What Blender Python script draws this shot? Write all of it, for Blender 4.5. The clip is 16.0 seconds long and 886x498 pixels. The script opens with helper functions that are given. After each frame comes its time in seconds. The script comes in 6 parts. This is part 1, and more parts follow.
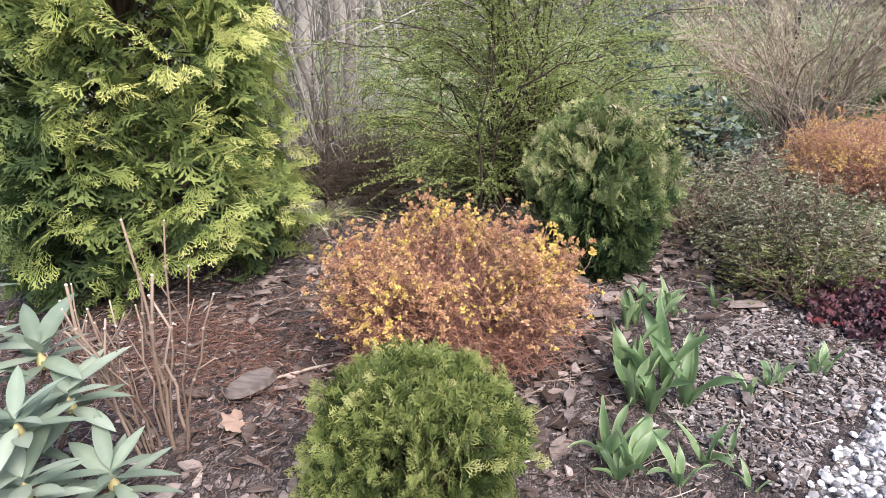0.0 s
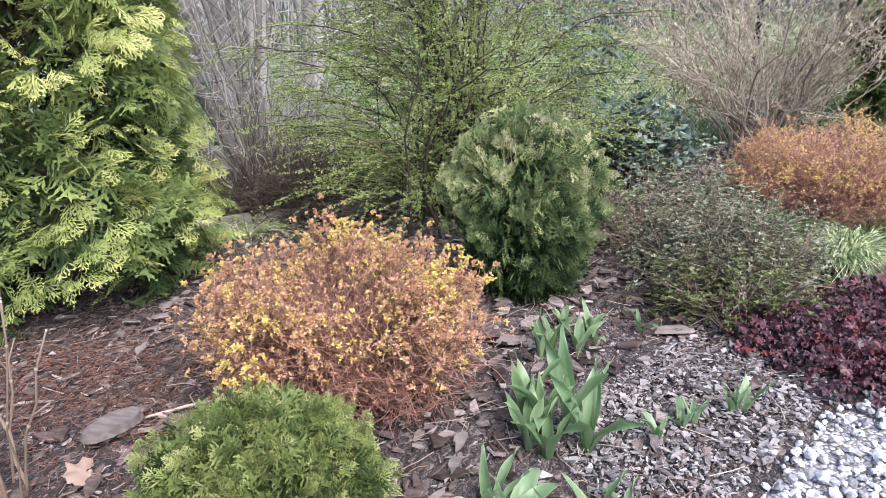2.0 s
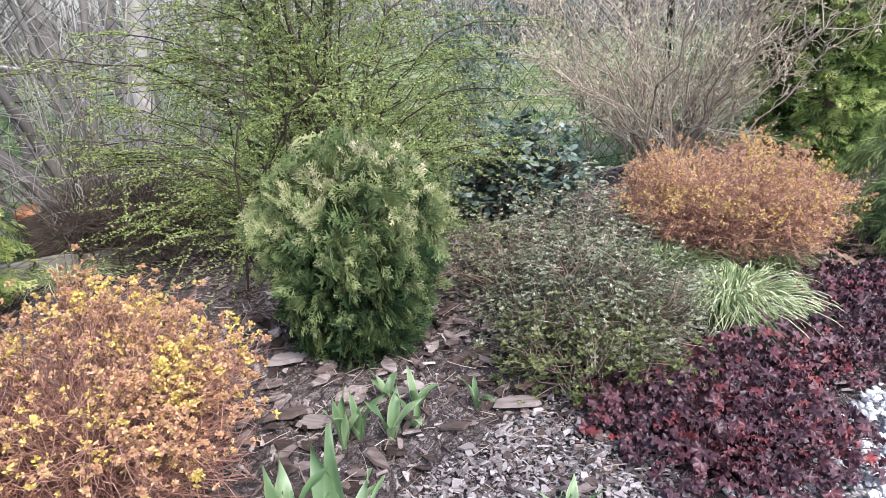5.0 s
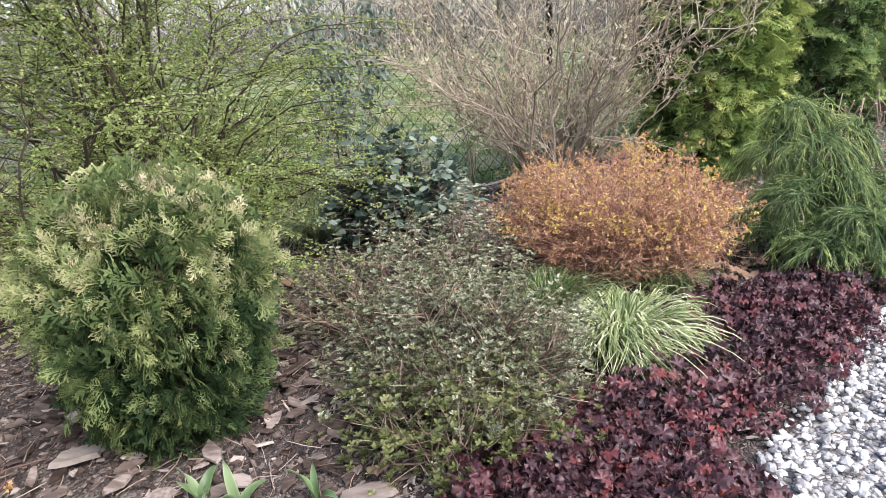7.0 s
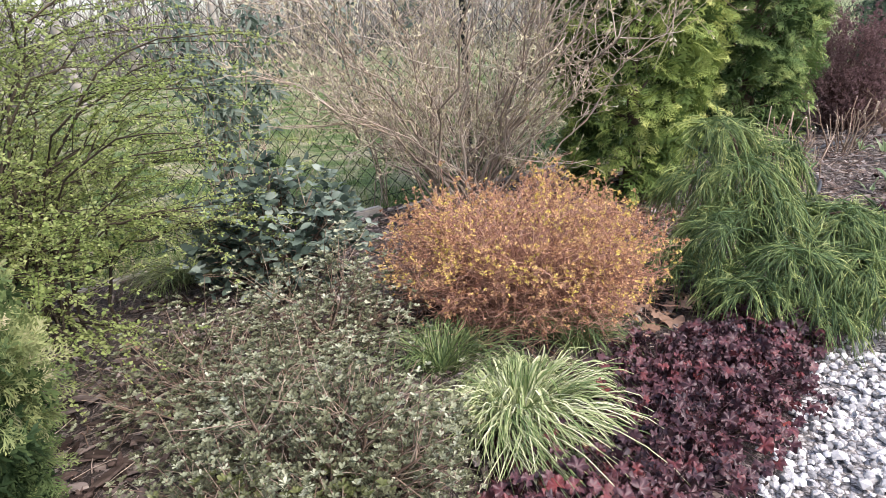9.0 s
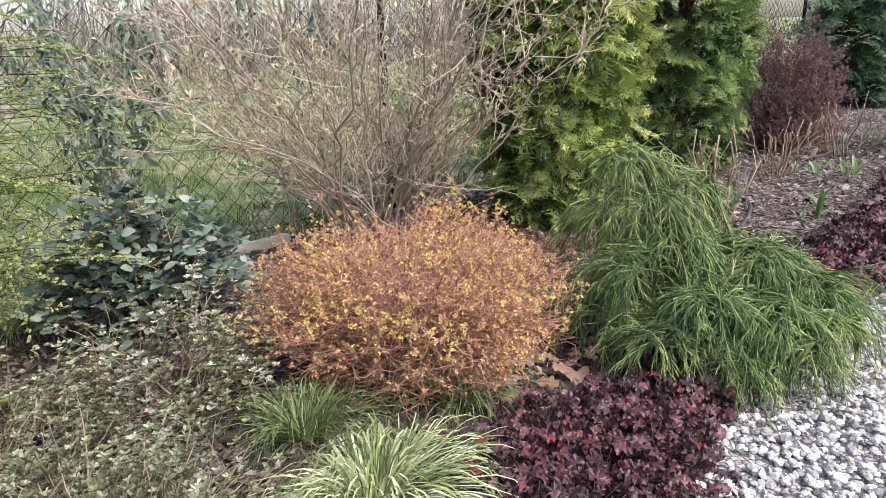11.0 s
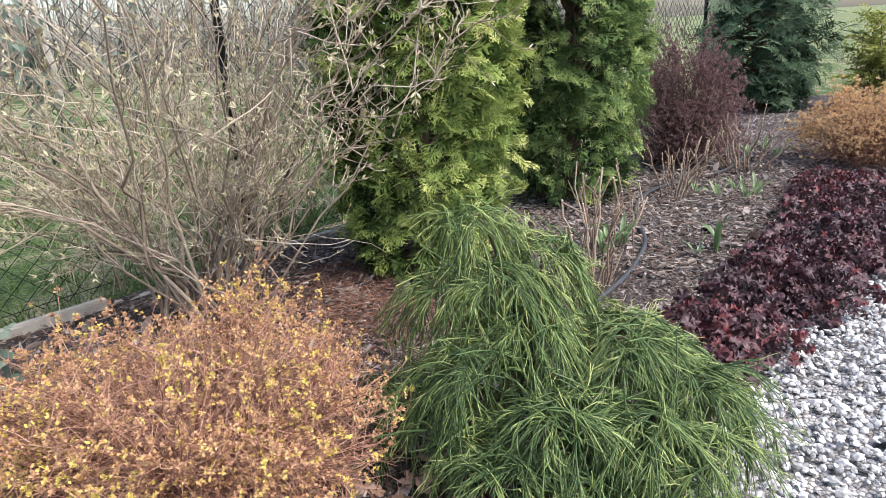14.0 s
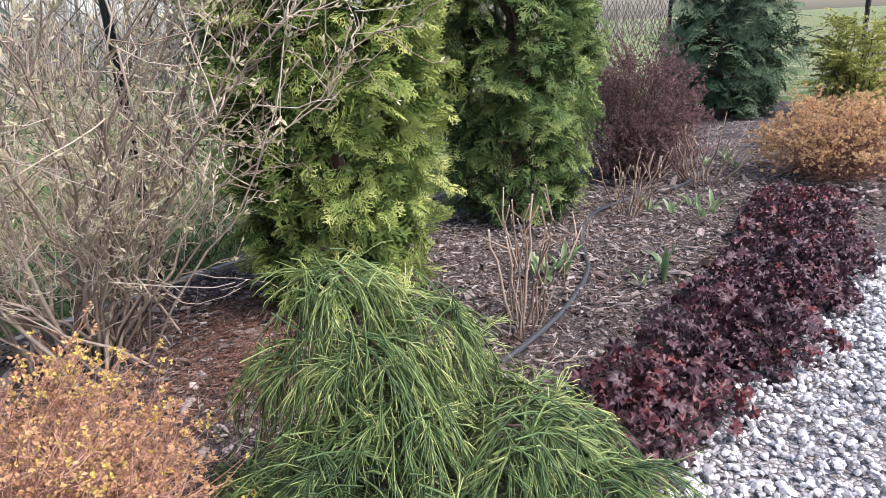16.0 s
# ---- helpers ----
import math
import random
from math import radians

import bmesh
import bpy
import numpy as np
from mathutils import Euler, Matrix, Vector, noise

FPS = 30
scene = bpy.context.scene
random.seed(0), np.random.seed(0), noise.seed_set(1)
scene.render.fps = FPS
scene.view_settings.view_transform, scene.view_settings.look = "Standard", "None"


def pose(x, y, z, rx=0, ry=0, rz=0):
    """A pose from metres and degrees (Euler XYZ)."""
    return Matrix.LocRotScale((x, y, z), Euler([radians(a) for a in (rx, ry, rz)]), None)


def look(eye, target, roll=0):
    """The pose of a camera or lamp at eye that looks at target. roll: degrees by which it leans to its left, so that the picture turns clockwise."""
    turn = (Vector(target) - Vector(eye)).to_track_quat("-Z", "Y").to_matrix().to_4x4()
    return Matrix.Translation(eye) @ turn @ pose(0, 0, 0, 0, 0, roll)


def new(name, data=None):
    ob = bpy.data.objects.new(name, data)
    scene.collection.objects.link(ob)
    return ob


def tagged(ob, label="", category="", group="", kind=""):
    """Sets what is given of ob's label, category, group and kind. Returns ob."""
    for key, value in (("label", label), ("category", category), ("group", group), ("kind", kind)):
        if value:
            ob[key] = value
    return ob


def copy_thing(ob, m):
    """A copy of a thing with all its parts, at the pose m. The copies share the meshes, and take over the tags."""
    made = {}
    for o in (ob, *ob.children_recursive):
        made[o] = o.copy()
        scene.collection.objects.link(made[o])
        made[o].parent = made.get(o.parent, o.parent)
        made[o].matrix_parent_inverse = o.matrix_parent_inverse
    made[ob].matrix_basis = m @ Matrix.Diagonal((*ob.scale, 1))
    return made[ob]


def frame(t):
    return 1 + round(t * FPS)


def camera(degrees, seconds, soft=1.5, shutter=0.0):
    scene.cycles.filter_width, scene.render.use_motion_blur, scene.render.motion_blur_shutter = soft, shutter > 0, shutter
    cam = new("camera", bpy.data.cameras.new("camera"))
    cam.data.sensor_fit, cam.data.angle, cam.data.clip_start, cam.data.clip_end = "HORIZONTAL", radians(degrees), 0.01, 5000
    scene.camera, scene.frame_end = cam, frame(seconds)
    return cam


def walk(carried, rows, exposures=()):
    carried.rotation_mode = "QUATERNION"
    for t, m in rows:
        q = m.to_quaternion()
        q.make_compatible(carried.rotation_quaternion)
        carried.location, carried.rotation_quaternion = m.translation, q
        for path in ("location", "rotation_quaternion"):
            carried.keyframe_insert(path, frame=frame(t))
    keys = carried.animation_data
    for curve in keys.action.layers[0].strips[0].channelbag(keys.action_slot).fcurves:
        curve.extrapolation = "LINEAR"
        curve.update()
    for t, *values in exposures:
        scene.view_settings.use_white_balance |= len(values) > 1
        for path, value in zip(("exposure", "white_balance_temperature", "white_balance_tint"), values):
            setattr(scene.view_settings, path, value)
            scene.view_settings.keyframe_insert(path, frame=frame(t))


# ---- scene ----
cam = camera(67.6, 16.0, soft=0.5)
PATH = [
    (0, (0.762, 0.321, 1.098), (0.175, 2.099, 0.396), -3.0),
    (0.5, (0.827, 0.412, 1.101), (0.25, 2.192, 0.396), -2.8),
    (1, (0.921, 0.479, 1.095), (0.35, 2.264, 0.396), -2.8),
    (1.5, (0.967, 0.521, 1.081), (0.402, 2.31, 0.386), -2.8),
    (2, (0.981, 0.597, 1.071), (0.422, 2.389, 0.38), -2.8),
    (2.5, (0.987, 0.733, 1.072), (0.427, 2.527, 0.388), -2.9),
    (3, (1.009, 0.815, 1.073), (0.453, 2.61, 0.391), -2.9),
    (3.5, (1.077, 0.879, 1.076), (0.53, 2.678, 0.394), -2.9),
    (4, (1.192, 0.962, 1.072), (0.666, 2.767, 0.39), -2.8),
    (4.2, (1.233, 0.989, 1.066), (0.716, 2.797, 0.385), -2.7),
    (6.3, (1.358, 1.384, 0.979), (1.08, 3.256, 0.335), -3.4),
    (6.5, (1.371, 1.415, 0.976), (1.122, 3.291, 0.329), -3.5),
    (7, (1.438, 1.527, 0.981), (1.246, 3.41, 0.336), -3.5),
    (7.5, (1.521, 1.648, 0.984), (1.369, 3.535, 0.339), -3.2),
    (8, (1.573, 1.713, 0.98), (1.452, 3.603, 0.335), -3.1),
    (8.5, (1.61, 1.82, 0.979), (1.518, 3.71, 0.332), -3.3),
    (9, (1.646, 1.949, 0.995), (1.603, 3.84, 0.347), -3.5),
    (9.2, (1.657, 1.977, 1.001), (1.629, 3.868, 0.351), -3.6),
    (11.3, (1.942, 2.262, 0.991), (2.025, 4.162, 0.372), -2.6),
    (11.5, (1.962, 2.295, 0.991), (2.052, 4.194, 0.371), -2.6),
    (12, (2.017, 2.414, 1.009), (2.119, 4.312, 0.388), -2.7),
    (12.5, (2.071, 2.522, 1.036), (2.213, 4.417, 0.412), -3.3),
    (13, (2.107, 2.574, 1.033), (2.303, 4.463, 0.406), -3.5),
    (13.5, (2.172, 2.636, 1.036), (2.405, 4.521, 0.408), -3.3),
    (14, (2.299, 2.708, 1.051), (2.564, 4.588, 0.422), -3.3),
    (14.5, (2.415, 2.757, 1.05), (2.699, 4.634, 0.422), -3.2),
    (15, (2.49, 2.803, 1.046), (2.788, 4.679, 0.418), -3.1),
    (15.5, (2.542, 2.88, 1.049), (2.853, 4.753, 0.42), -3.2),
    (16, (2.604, 2.996, 1.068), (2.928, 4.866, 0.437), -3.1),
]
walk(cam, [(t, look(e, g, r)) for t, e, g, r in PATH], [(0, 1.59, 6600, 18), (1.5, 1.63, 6100, 17), (4.2, 1.66, 5950, 17), (6.5, 1.59, 6450, 14), (9.5, 1.46, 6650, 18), (12.5, 1.46, 6800, 13), (14, 1.44, 6550, 13), (16, 1.41, 6450, 19)])

# ---- world and light ----
world = bpy.data.worlds.new("overcast_sky")
scene.world = world
world.use_nodes = True
wn = world.node_tree.nodes
sky = wn.new("ShaderNodeTexSky")
sky.sky_type, sky.sun_disc = "NISHITA", False
sky.sun_elevation, sky.sun_rotation = radians(51), radians(131)
sky.air_density, sky.dust_density, sky.ozone_density = 1.0, 2.5, 1.0
wn["Background"].inputs["Strength"].default_value = 0.13
world.node_tree.links.new(sky.outputs[0], wn["Background"].inputs[0])
sun_data = bpy.data.lights.new("veiled_sun", "SUN")
sun_data.energy, sun_data.angle, sun_data.color = 1.5, radians(32), (1.0, 0.97, 0.93)
sun = new("veiled_sun", sun_data)
sun.matrix_world = look((3.4, -3.0, 5.6), (0, 0, 0))

# ---- geometry helpers ----
UP = np.array([0.0, 0.0, 1.0])
U = np.array([0.768, 0.640])       # along the fence and the path
N = np.array([-0.640, 0.768])      # across the bed, towards the fence


def plan(u, n):
    """Plan coordinates along and across the bed, as x and y."""
    u, n = np.asarray(u, float), np.asarray(n, float)
    return np.stack([u * U[0] + n * N[0], u * U[1] + n * N[1]], -1)


def unit(a):
    a = np.asarray(a, float)
    return a / np.maximum(np.linalg.norm(a, axis=-1, keepdims=True), 1e-9)


class Geo:
    """Vertices, faces and a tone for each vertex, gathered for one mesh."""

    def __init__(self):
        self.v, self.q, self.t, self.tone, self.n = [], [], [], [], 0

    def add(self, v, quads=None, tris=None, tone=0.5):
        v = np.asarray(v, float).reshape(-1, 3)
        if quads is not None and len(quads):
            self.q.append(np.asarray(quads).reshape(-1, 4) + self.n)
        if tris is not None and len(tris):
            self.t.append(np.asarray(tris).reshape(-1, 3) + self.n)
        self.v.append(v)
        self.tone.append(np.broadcast_to(np.asarray(tone, float), (len(v),)))
        self.n += len(v)

    def mesh(self, name, material, smooth=True):
        me = bpy.data.meshes.new(name)
        v = np.concatenate(self.v)
        q = np.concatenate(self.q) if self.q else np.zeros((0, 4), int)
        t = np.concatenate(self.t) if self.t else np.zeros((0, 3), int)
        loops = np.concatenate([q.ravel(), t.ravel()]).astype(np.int32)
        starts = np.concatenate([np.arange(len(q)) * 4, len(q) * 4 + np.arange(len(t)) * 3]).astype(np.int32)
        me.vertices.add(len(v))
        me.vertices.foreach_set("co", v.astype(np.float32).ravel())
        me.loops.add(len(loops))
        me.loops.foreach_set("vertex_index", loops)
        me.polygons.add(len(starts))
        me.polygons.foreach_set("loop_start", starts)
        me.update(calc_edges=True)
        me.polygons.foreach_set("use_smooth", np.full(len(starts), smooth))
        tone = me.attributes.new("tone", "FLOAT", "POINT")
        tone.data.foreach_set("value", np.concatenate(self.tone).astype(np.float32))
        me.materials.append(material)
        return me


def part(name, geo, material, parent=None, label="", smooth=True):
    ob = new(name, geo.mesh(name, material, smooth) if isinstance(geo, Geo) else geo)
    if parent is not None:
        ob.parent = parent
    return tagged(ob, label)


def mass(name, geo, material, parent, label=""):
    """Fine growth past counting, as one part."""
    return tagged(part(name, geo, material, parent, label), kind="stuff")


def thing(name, label, category, x=0, y=0, z=0, group="", kind=""):
    ob = new(name)
    ob.location = (x, y, z)
    ob.empty_display_size = 0.1
    return tagged(ob, label, category, group, kind)


def tubes(geo, pts, rad, sides=3, tone=0.5):
    """Round stems along polylines pts (count, points, 3) with radii (count, points)."""
    pts, rad = np.asarray(pts, float), np.asarray(rad, float)
    c, k = pts.shape[:2]
    rad = np.broadcast_to(rad, (c, k))
    tan = unit(np.gradient(pts, axis=1))
    ref = np.where(np.abs(tan[..., 2:3]) > 0.9, np.array([1.0, 0, 0]), UP)
    a = unit(np.cross(tan, ref))
    b = np.cross(tan, a)
    ang = np.arange(sides) * 2 * np.pi / sides
    ring = pts[:, :, None] + rad[:, :, None, None] * (np.cos(ang)[:, None] * a[:, :, None] + np.sin(ang)[:, None] * b[:, :, None])
    idx = np.arange(c * k * sides).reshape(c, k, sides)
    nxt = np.roll(idx, -1, axis=2)
    quads = np.stack([idx[:, :-1], nxt[:, :-1], nxt[:, 1:], idx[:, 1:]], -1).reshape(-1, 4)
    tn = np.broadcast_to(np.asarray(tone, float).reshape(-1, 1, 1) if np.ndim(tone) else np.full((1, 1, 1), tone), (c, k, sides))
    tris = None
    if sides == 3:
        tris = idx[:, -1].reshape(-1, 3)
    elif sides > 3:
        quads = np.concatenate([quads, idx[:, -1][:, [0, 1, 2, 3]]]) if sides == 4 else quads
        if sides > 4:
            tris = np.concatenate([np.stack([idx[:, -1, 0], idx[:, -1, i], idx[:, -1, i + 1]], -1) for i in range(1, sides - 1)])
    geo.add(ring.reshape(-1, 3), quads, tris, tn.ravel())


def bezier(p0, p1, p2, k):
    t = np.linspace(0, 1, k)[None, :, None]
    return (1 - t) ** 2 * p0[:, None] + 2 * t * (1 - t) * p1[:, None] + t ** 2 * p2[:, None]


def along(pts, s):
    """Points and directions at the fraction s on polylines."""
    c, k = pts.shape[:2]
    f = np.clip(np.asarray(s) * (k - 1), 0, k - 1.001)
    i = f.astype(int)
    r = np.arange(c)
    d = pts[r, i + 1] - pts[r, i]
    return pts[r, i] + d * (f - i)[:, None], unit(d)


def stamp(geo, leaf, pos, axis, normal, size, tone, vary=0.0):
    """Copies of a leaf shape: its y along axis, its z along the normal."""
    lv, lq, lt = leaf
    y = unit(axis)
    x = unit(np.cross(y, normal))
    z = np.cross(x, y)
    size = np.broadcast_to(np.asarray(size, float), (len(pos),))[:, None, None]
    v = pos[:, None] + size * (lv[None, :, 0:1] * x[:, None] + lv[None, :, 1:2] * y[:, None] + lv[None, :, 2:3] * z[:, None])
    off = (np.arange(len(pos)) * len(lv))[:, None, None]
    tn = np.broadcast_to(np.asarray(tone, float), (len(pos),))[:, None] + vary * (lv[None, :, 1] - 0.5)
    geo.add(v.reshape(-1, 3), (lq[None] + off).reshape(-1, 4) if len(lq) else None, (lt[None] + off).reshape(-1, 3) if len(lt) else None, tn.ravel())


NOTRI = np.zeros((0, 3), int)


def oval_leaf(width=0.45, fold=0.12, droop=0.15, steps=4, tip=1.6):
    """A leaf blade folded along its midrib."""
    s = np.linspace(0, 1, steps + 1)
    w = width / 2 * np.sin(np.pi * s ** (1 / tip) * 0.985 + 0.012) ** 0.8
    v, q = [], []
    for i in range(steps + 1):
        z = -droop * s[i] ** 2
        v += [(-w[i], s[i], z + fold * w[i] * 2), (0, s[i], z), (w[i], s[i], z + fold * w[i] * 2)]
    for i in range(steps):
        a = 3 * i
        q += [(a, a + 1, a + 4, a + 3), (a + 1, a + 2, a + 5, a + 4)]
    return np.array(v), np.array(q), NOTRI


def small_leaf(width=0.6, fold=0.15):
    v = [(0, 0, 0), (width / 2, 0.5, fold), (0, 1, 0), (-width / 2, 0.5, fold)]
    return np.array(v, float), np.zeros((0, 4), int), np.array([(0, 1, 2), (0, 2, 3)])


def frond(side=6, subs=3, seed=0, wide=0.03, fan=0.58):
    """A flat, fan-shaped scale-leaved spray: axis, alternate side shoots and their lobes."""
    r = np.random.default_rng(seed)
    v, q, t3 = [], [], []
    bow = r.normal(0, 0.12)

    def drop(g):
        x = g[0] + bow * g[1] ** 2
        return x, g[1], -0.22 * g[1] ** 2 - 0.45 * g[0] ** 2 + 0.014 * r.normal()

    def lobe(p, ang, length, w):
        d = np.array([math.sin(ang), math.cos(ang)])
        c = np.array([d[1], -d[0]])
        i = len(v)
        for a, b in ((0.0, 0.3), (0.8, 1.0), (0.9, -0.7)):
            v.append(drop(p + d * length * a + c * w * b))
        t3.append((i, i + 1, i + 2))

    def shoot(p, ang, length, w):
        d = np.array([math.sin(ang), math.cos(ang)])
        c = np.array([d[1], -d[0]])
        p = np.array(p)
        i = len(v)
        for a, b in ((0, 0.35), (0.68, 1), (1, 0.1), (0.68, -1)):
            v.append(drop(p + d * length * a + c * w * b))
        q.append((i, i + 1, i + 2, i + 3))
        return p, d

    shoot((0, 0), 0.0, 0.6, wide * 0.6)
    p, d = shoot((0, 0.5), r.normal() * 0.06, 0.5, wide * 0.8)
    for j in range(subs):
        lobe(p + d * (0.12 + 0.12 * j), (-1) ** j * 0.6, 0.17, wide * 0.8)
    for k in range(2 * side):
        t = 0.08 + 0.78 * k / (2 * side)
        sg = -1 if k % 2 else 1
        length = (fan * (1 - t) + 0.12) * r.uniform(0.72, 1.2)
        ang = sg * r.uniform(0.62, 0.95)
        p, d = shoot((0, t), ang, length, wide * 0.8)
        m = subs if length > 0.26 else subs - 1
        for j in range(m):
            f = 0.25 + 0.62 * j / max(m - 1, 1) + r.uniform(-0.05, 0.05)
            lobe(p + d * length * f, ang + (1 if j % 2 else -1) * sg * 0.66, length * (0.52 - 0.26 * f) + 0.035, wide * 0.85)
    return np.array(v), np.array(q), np.array(t3)


def prism(outline, thick, arch=0.0):
    """A flat piece with a given outline, thickness and arch."""
    o = np.asarray(outline, float)
    m = len(o)
    r2 = (o ** 2).sum(1)
    top = np.c_[o * 0.9, thick - arch * r2]
    bot = np.c_[o, -arch * r2]
    tris = [(0, i, i + 1) for i in range(1, m - 1)]
    quads = [(m + i, m + (i + 1) % m, (i + 1) % m, i) for i in range(m)]
    return np.concatenate([top, bot]), np.array(quads), np.array(tris)


def crushed(seed, flat=0.6):
    """A crushed stone of about one unit across, with uneven flat faces."""
    r = np.random.default_rng(seed)
    v = np.array([(x, y, z) for z in (-1, 1) for y in (-1, 1) for x in (-1, 1)], float) * 0.36
    v *= r.uniform(0.55, 1.25, v.shape)
    v *= np.array([1.15, r.uniform(0.75, 1.0), flat * r.uniform(0.8, 1.2)])
    q = np.array([(0, 2, 3, 1), (4, 5, 7, 6), (0, 1, 5, 4), (2, 6, 7, 3), (0, 4, 6, 2), (1, 3, 7, 5)])
    return v, q, NOTRI


def lump(seed, flat=0.6):
    """A rounded, slightly angular pebble of about one unit across."""
    bm = bmesh.new()
    bmesh.ops.create_icosphere(bm, subdivisions=1, radius=0.5)
    r = np.random.default_rng(seed)
    v = np.array([p.co[:] for p in bm.verts]) * r.uniform(0.75, 1.2, (len(bm.verts), 1))
    v *= np.array([1.0, r.uniform(0.65, 0.9), flat * r.uniform(0.8, 1.2)])
    bm.normal_update()
    t = np.array([[p.index for p in f.verts] for f in bm.faces if f.normal.z > -0.55])
    bm.free()
    return v, np.zeros((0, 4), int), t


# ---- materials ----
def ramp_stops(ramp, stops):
    el = ramp.color_ramp.elements
    while len(el) < len(stops):
        el.new(0.5)
    for e, (p, c) in zip(el, stops):
        e.position, e.color = p, (*c, 1)


def plant(name, stops, rough=0.55, through_light=0.25, grain=60.0, shift=0.35, spec=0.35, sheen=0.0):
    """Leaf or bark whose colour follows each piece's tone, with mottling at two scales."""
    m = bpy.data.materials.new(name)
    m.use_nodes = True
    nt = m.node_tree
    nd, ln = nt.nodes, nt.links
    b = nd["Principled BSDF"]
    att = nd.new("ShaderNodeAttribute")
    att.attribute_name = "tone"
    geo = nd.new("ShaderNodeNewGeometry")
    n1, n2 = nd.new("ShaderNodeTexNoise"), nd.new("ShaderNodeTexNoise")
    n1.inputs["Scale"].default_value, n2.inputs["Scale"].default_value = 5.0, grain
    n1.inputs["Detail"].default_value = n2.inputs["Detail"].default_value = 3
    ln.new(geo.outputs["Position"], n1.inputs["Vector"])
    ln.new(geo.outputs["Position"], n2.inputs["Vector"])
    mix = nd.new("ShaderNodeMath")
    mix.operation = "MULTIPLY_ADD"
    ln.new(n1.outputs[0], mix.inputs[0])
    mix.inputs[1].default_value = shift
    ln.new(att.outputs["Fac"], mix.inputs[2])
    mix2 = nd.new("ShaderNodeMath")
    mix2.operation = "MULTIPLY_ADD"
    ln.new(n2.outputs[0], mix2.inputs[0])
    mix2.inputs[1].default_value = shift * 0.7
    ln.new(mix.outputs[0], mix2.inputs[2])
    sub = nd.new("ShaderNodeMath")
    sub.operation = "SUBTRACT"
    ln.new(mix2.outputs[0], sub.inputs[0])
    sub.inputs[1].default_value = shift * 0.85
    ramp = nd.new("ShaderNodeValToRGB")
    ramp_stops(ramp, stops)
    ln.new(sub.outputs[0], ramp.inputs[0])
    ln.new(ramp.outputs[0], b.inputs["Base Color"])
    b.inputs["Roughness"].default_value = rough
    b.inputs["Specular IOR Level"].default_value = spec
    bump = nd.new("ShaderNodeBump")
    bump.inputs["Strength"].default_value = 0.25
    bump.inputs["Distance"].default_value = 0.002
    ln.new(n2.outputs[0], bump.inputs["Height"])
    ln.new(bump.outputs[0], b.inputs["Normal"])
    if through_light:
        tr = nd.new("ShaderNodeBsdfTranslucent")
        ln.new(ramp.outputs[0], tr.inputs[0])
        ms = nd.new("ShaderNodeMixShader")
        ms.inputs[0].default_value = through_light
        ln.new(b.outputs[0], ms.inputs[1])
        ln.new(tr.outputs[0], ms.inputs[2])
        ln.new(ms.outputs[0], nd["Material Output"].inputs[0])
    return m


def ground_mat(name, big, fine, scale_big, scale_fine, rough=0.9, bump_scale=80.0, bump=0.6, dist=0.01, per_object=False):
    m = bpy.data.materials.new(name)
    m.use_nodes = True
    nt = m.node_tree
    nd, ln = nt.nodes, nt.links
    b = nd["Principled BSDF"]
    geo = nd.new("ShaderNodeNewGeometry")
    outs = []
    for sc, stops in ((scale_big, big), (scale_fine, fine)):
        n = nd.new("ShaderNodeTexNoise")
        n.inputs["Scale"].default_value, n.inputs["Detail"].default_value = sc, 6
        ln.new(geo.outputs["Position"], n.inputs["Vector"])
        r = nd.new("ShaderNodeValToRGB")
        ramp_stops(r, stops)
        ln.new(n.outputs[0], r.inputs[0])
        outs.append(r)
    mx = nd.new("ShaderNodeMix")
    mx.data_type, mx.blend_type = "RGBA", "MULTIPLY"
    mx.inputs[0].default_value = 1.0
    ln.new(outs[0].outputs[0], mx.inputs[6])
    ln.new(outs[1].outputs[0], mx.inputs[7])
    ln.new(mx.outputs[2], b.inputs["Base Color"])
    b.inputs["Roughness"].default_value = rough
    b.inputs["Specular IOR Level"].default_value = 0.25
    n = nd.new("ShaderNodeTexNoise")
    n.inputs["Scale"].default_value, n.inputs["Detail"].default_value = bump_scale, 5
    ln.new(geo.outputs["Position"], n.inputs["Vector"])
    bp = nd.new("ShaderNodeBump")
    bp.inputs["Strength"].default_value, bp.inputs["Distance"].default_value = bump, dist
    ln.new(n.outputs[0], bp.inputs["Height"])
    ln.new(bp.outputs[0], b.inputs["Normal"])
    return m


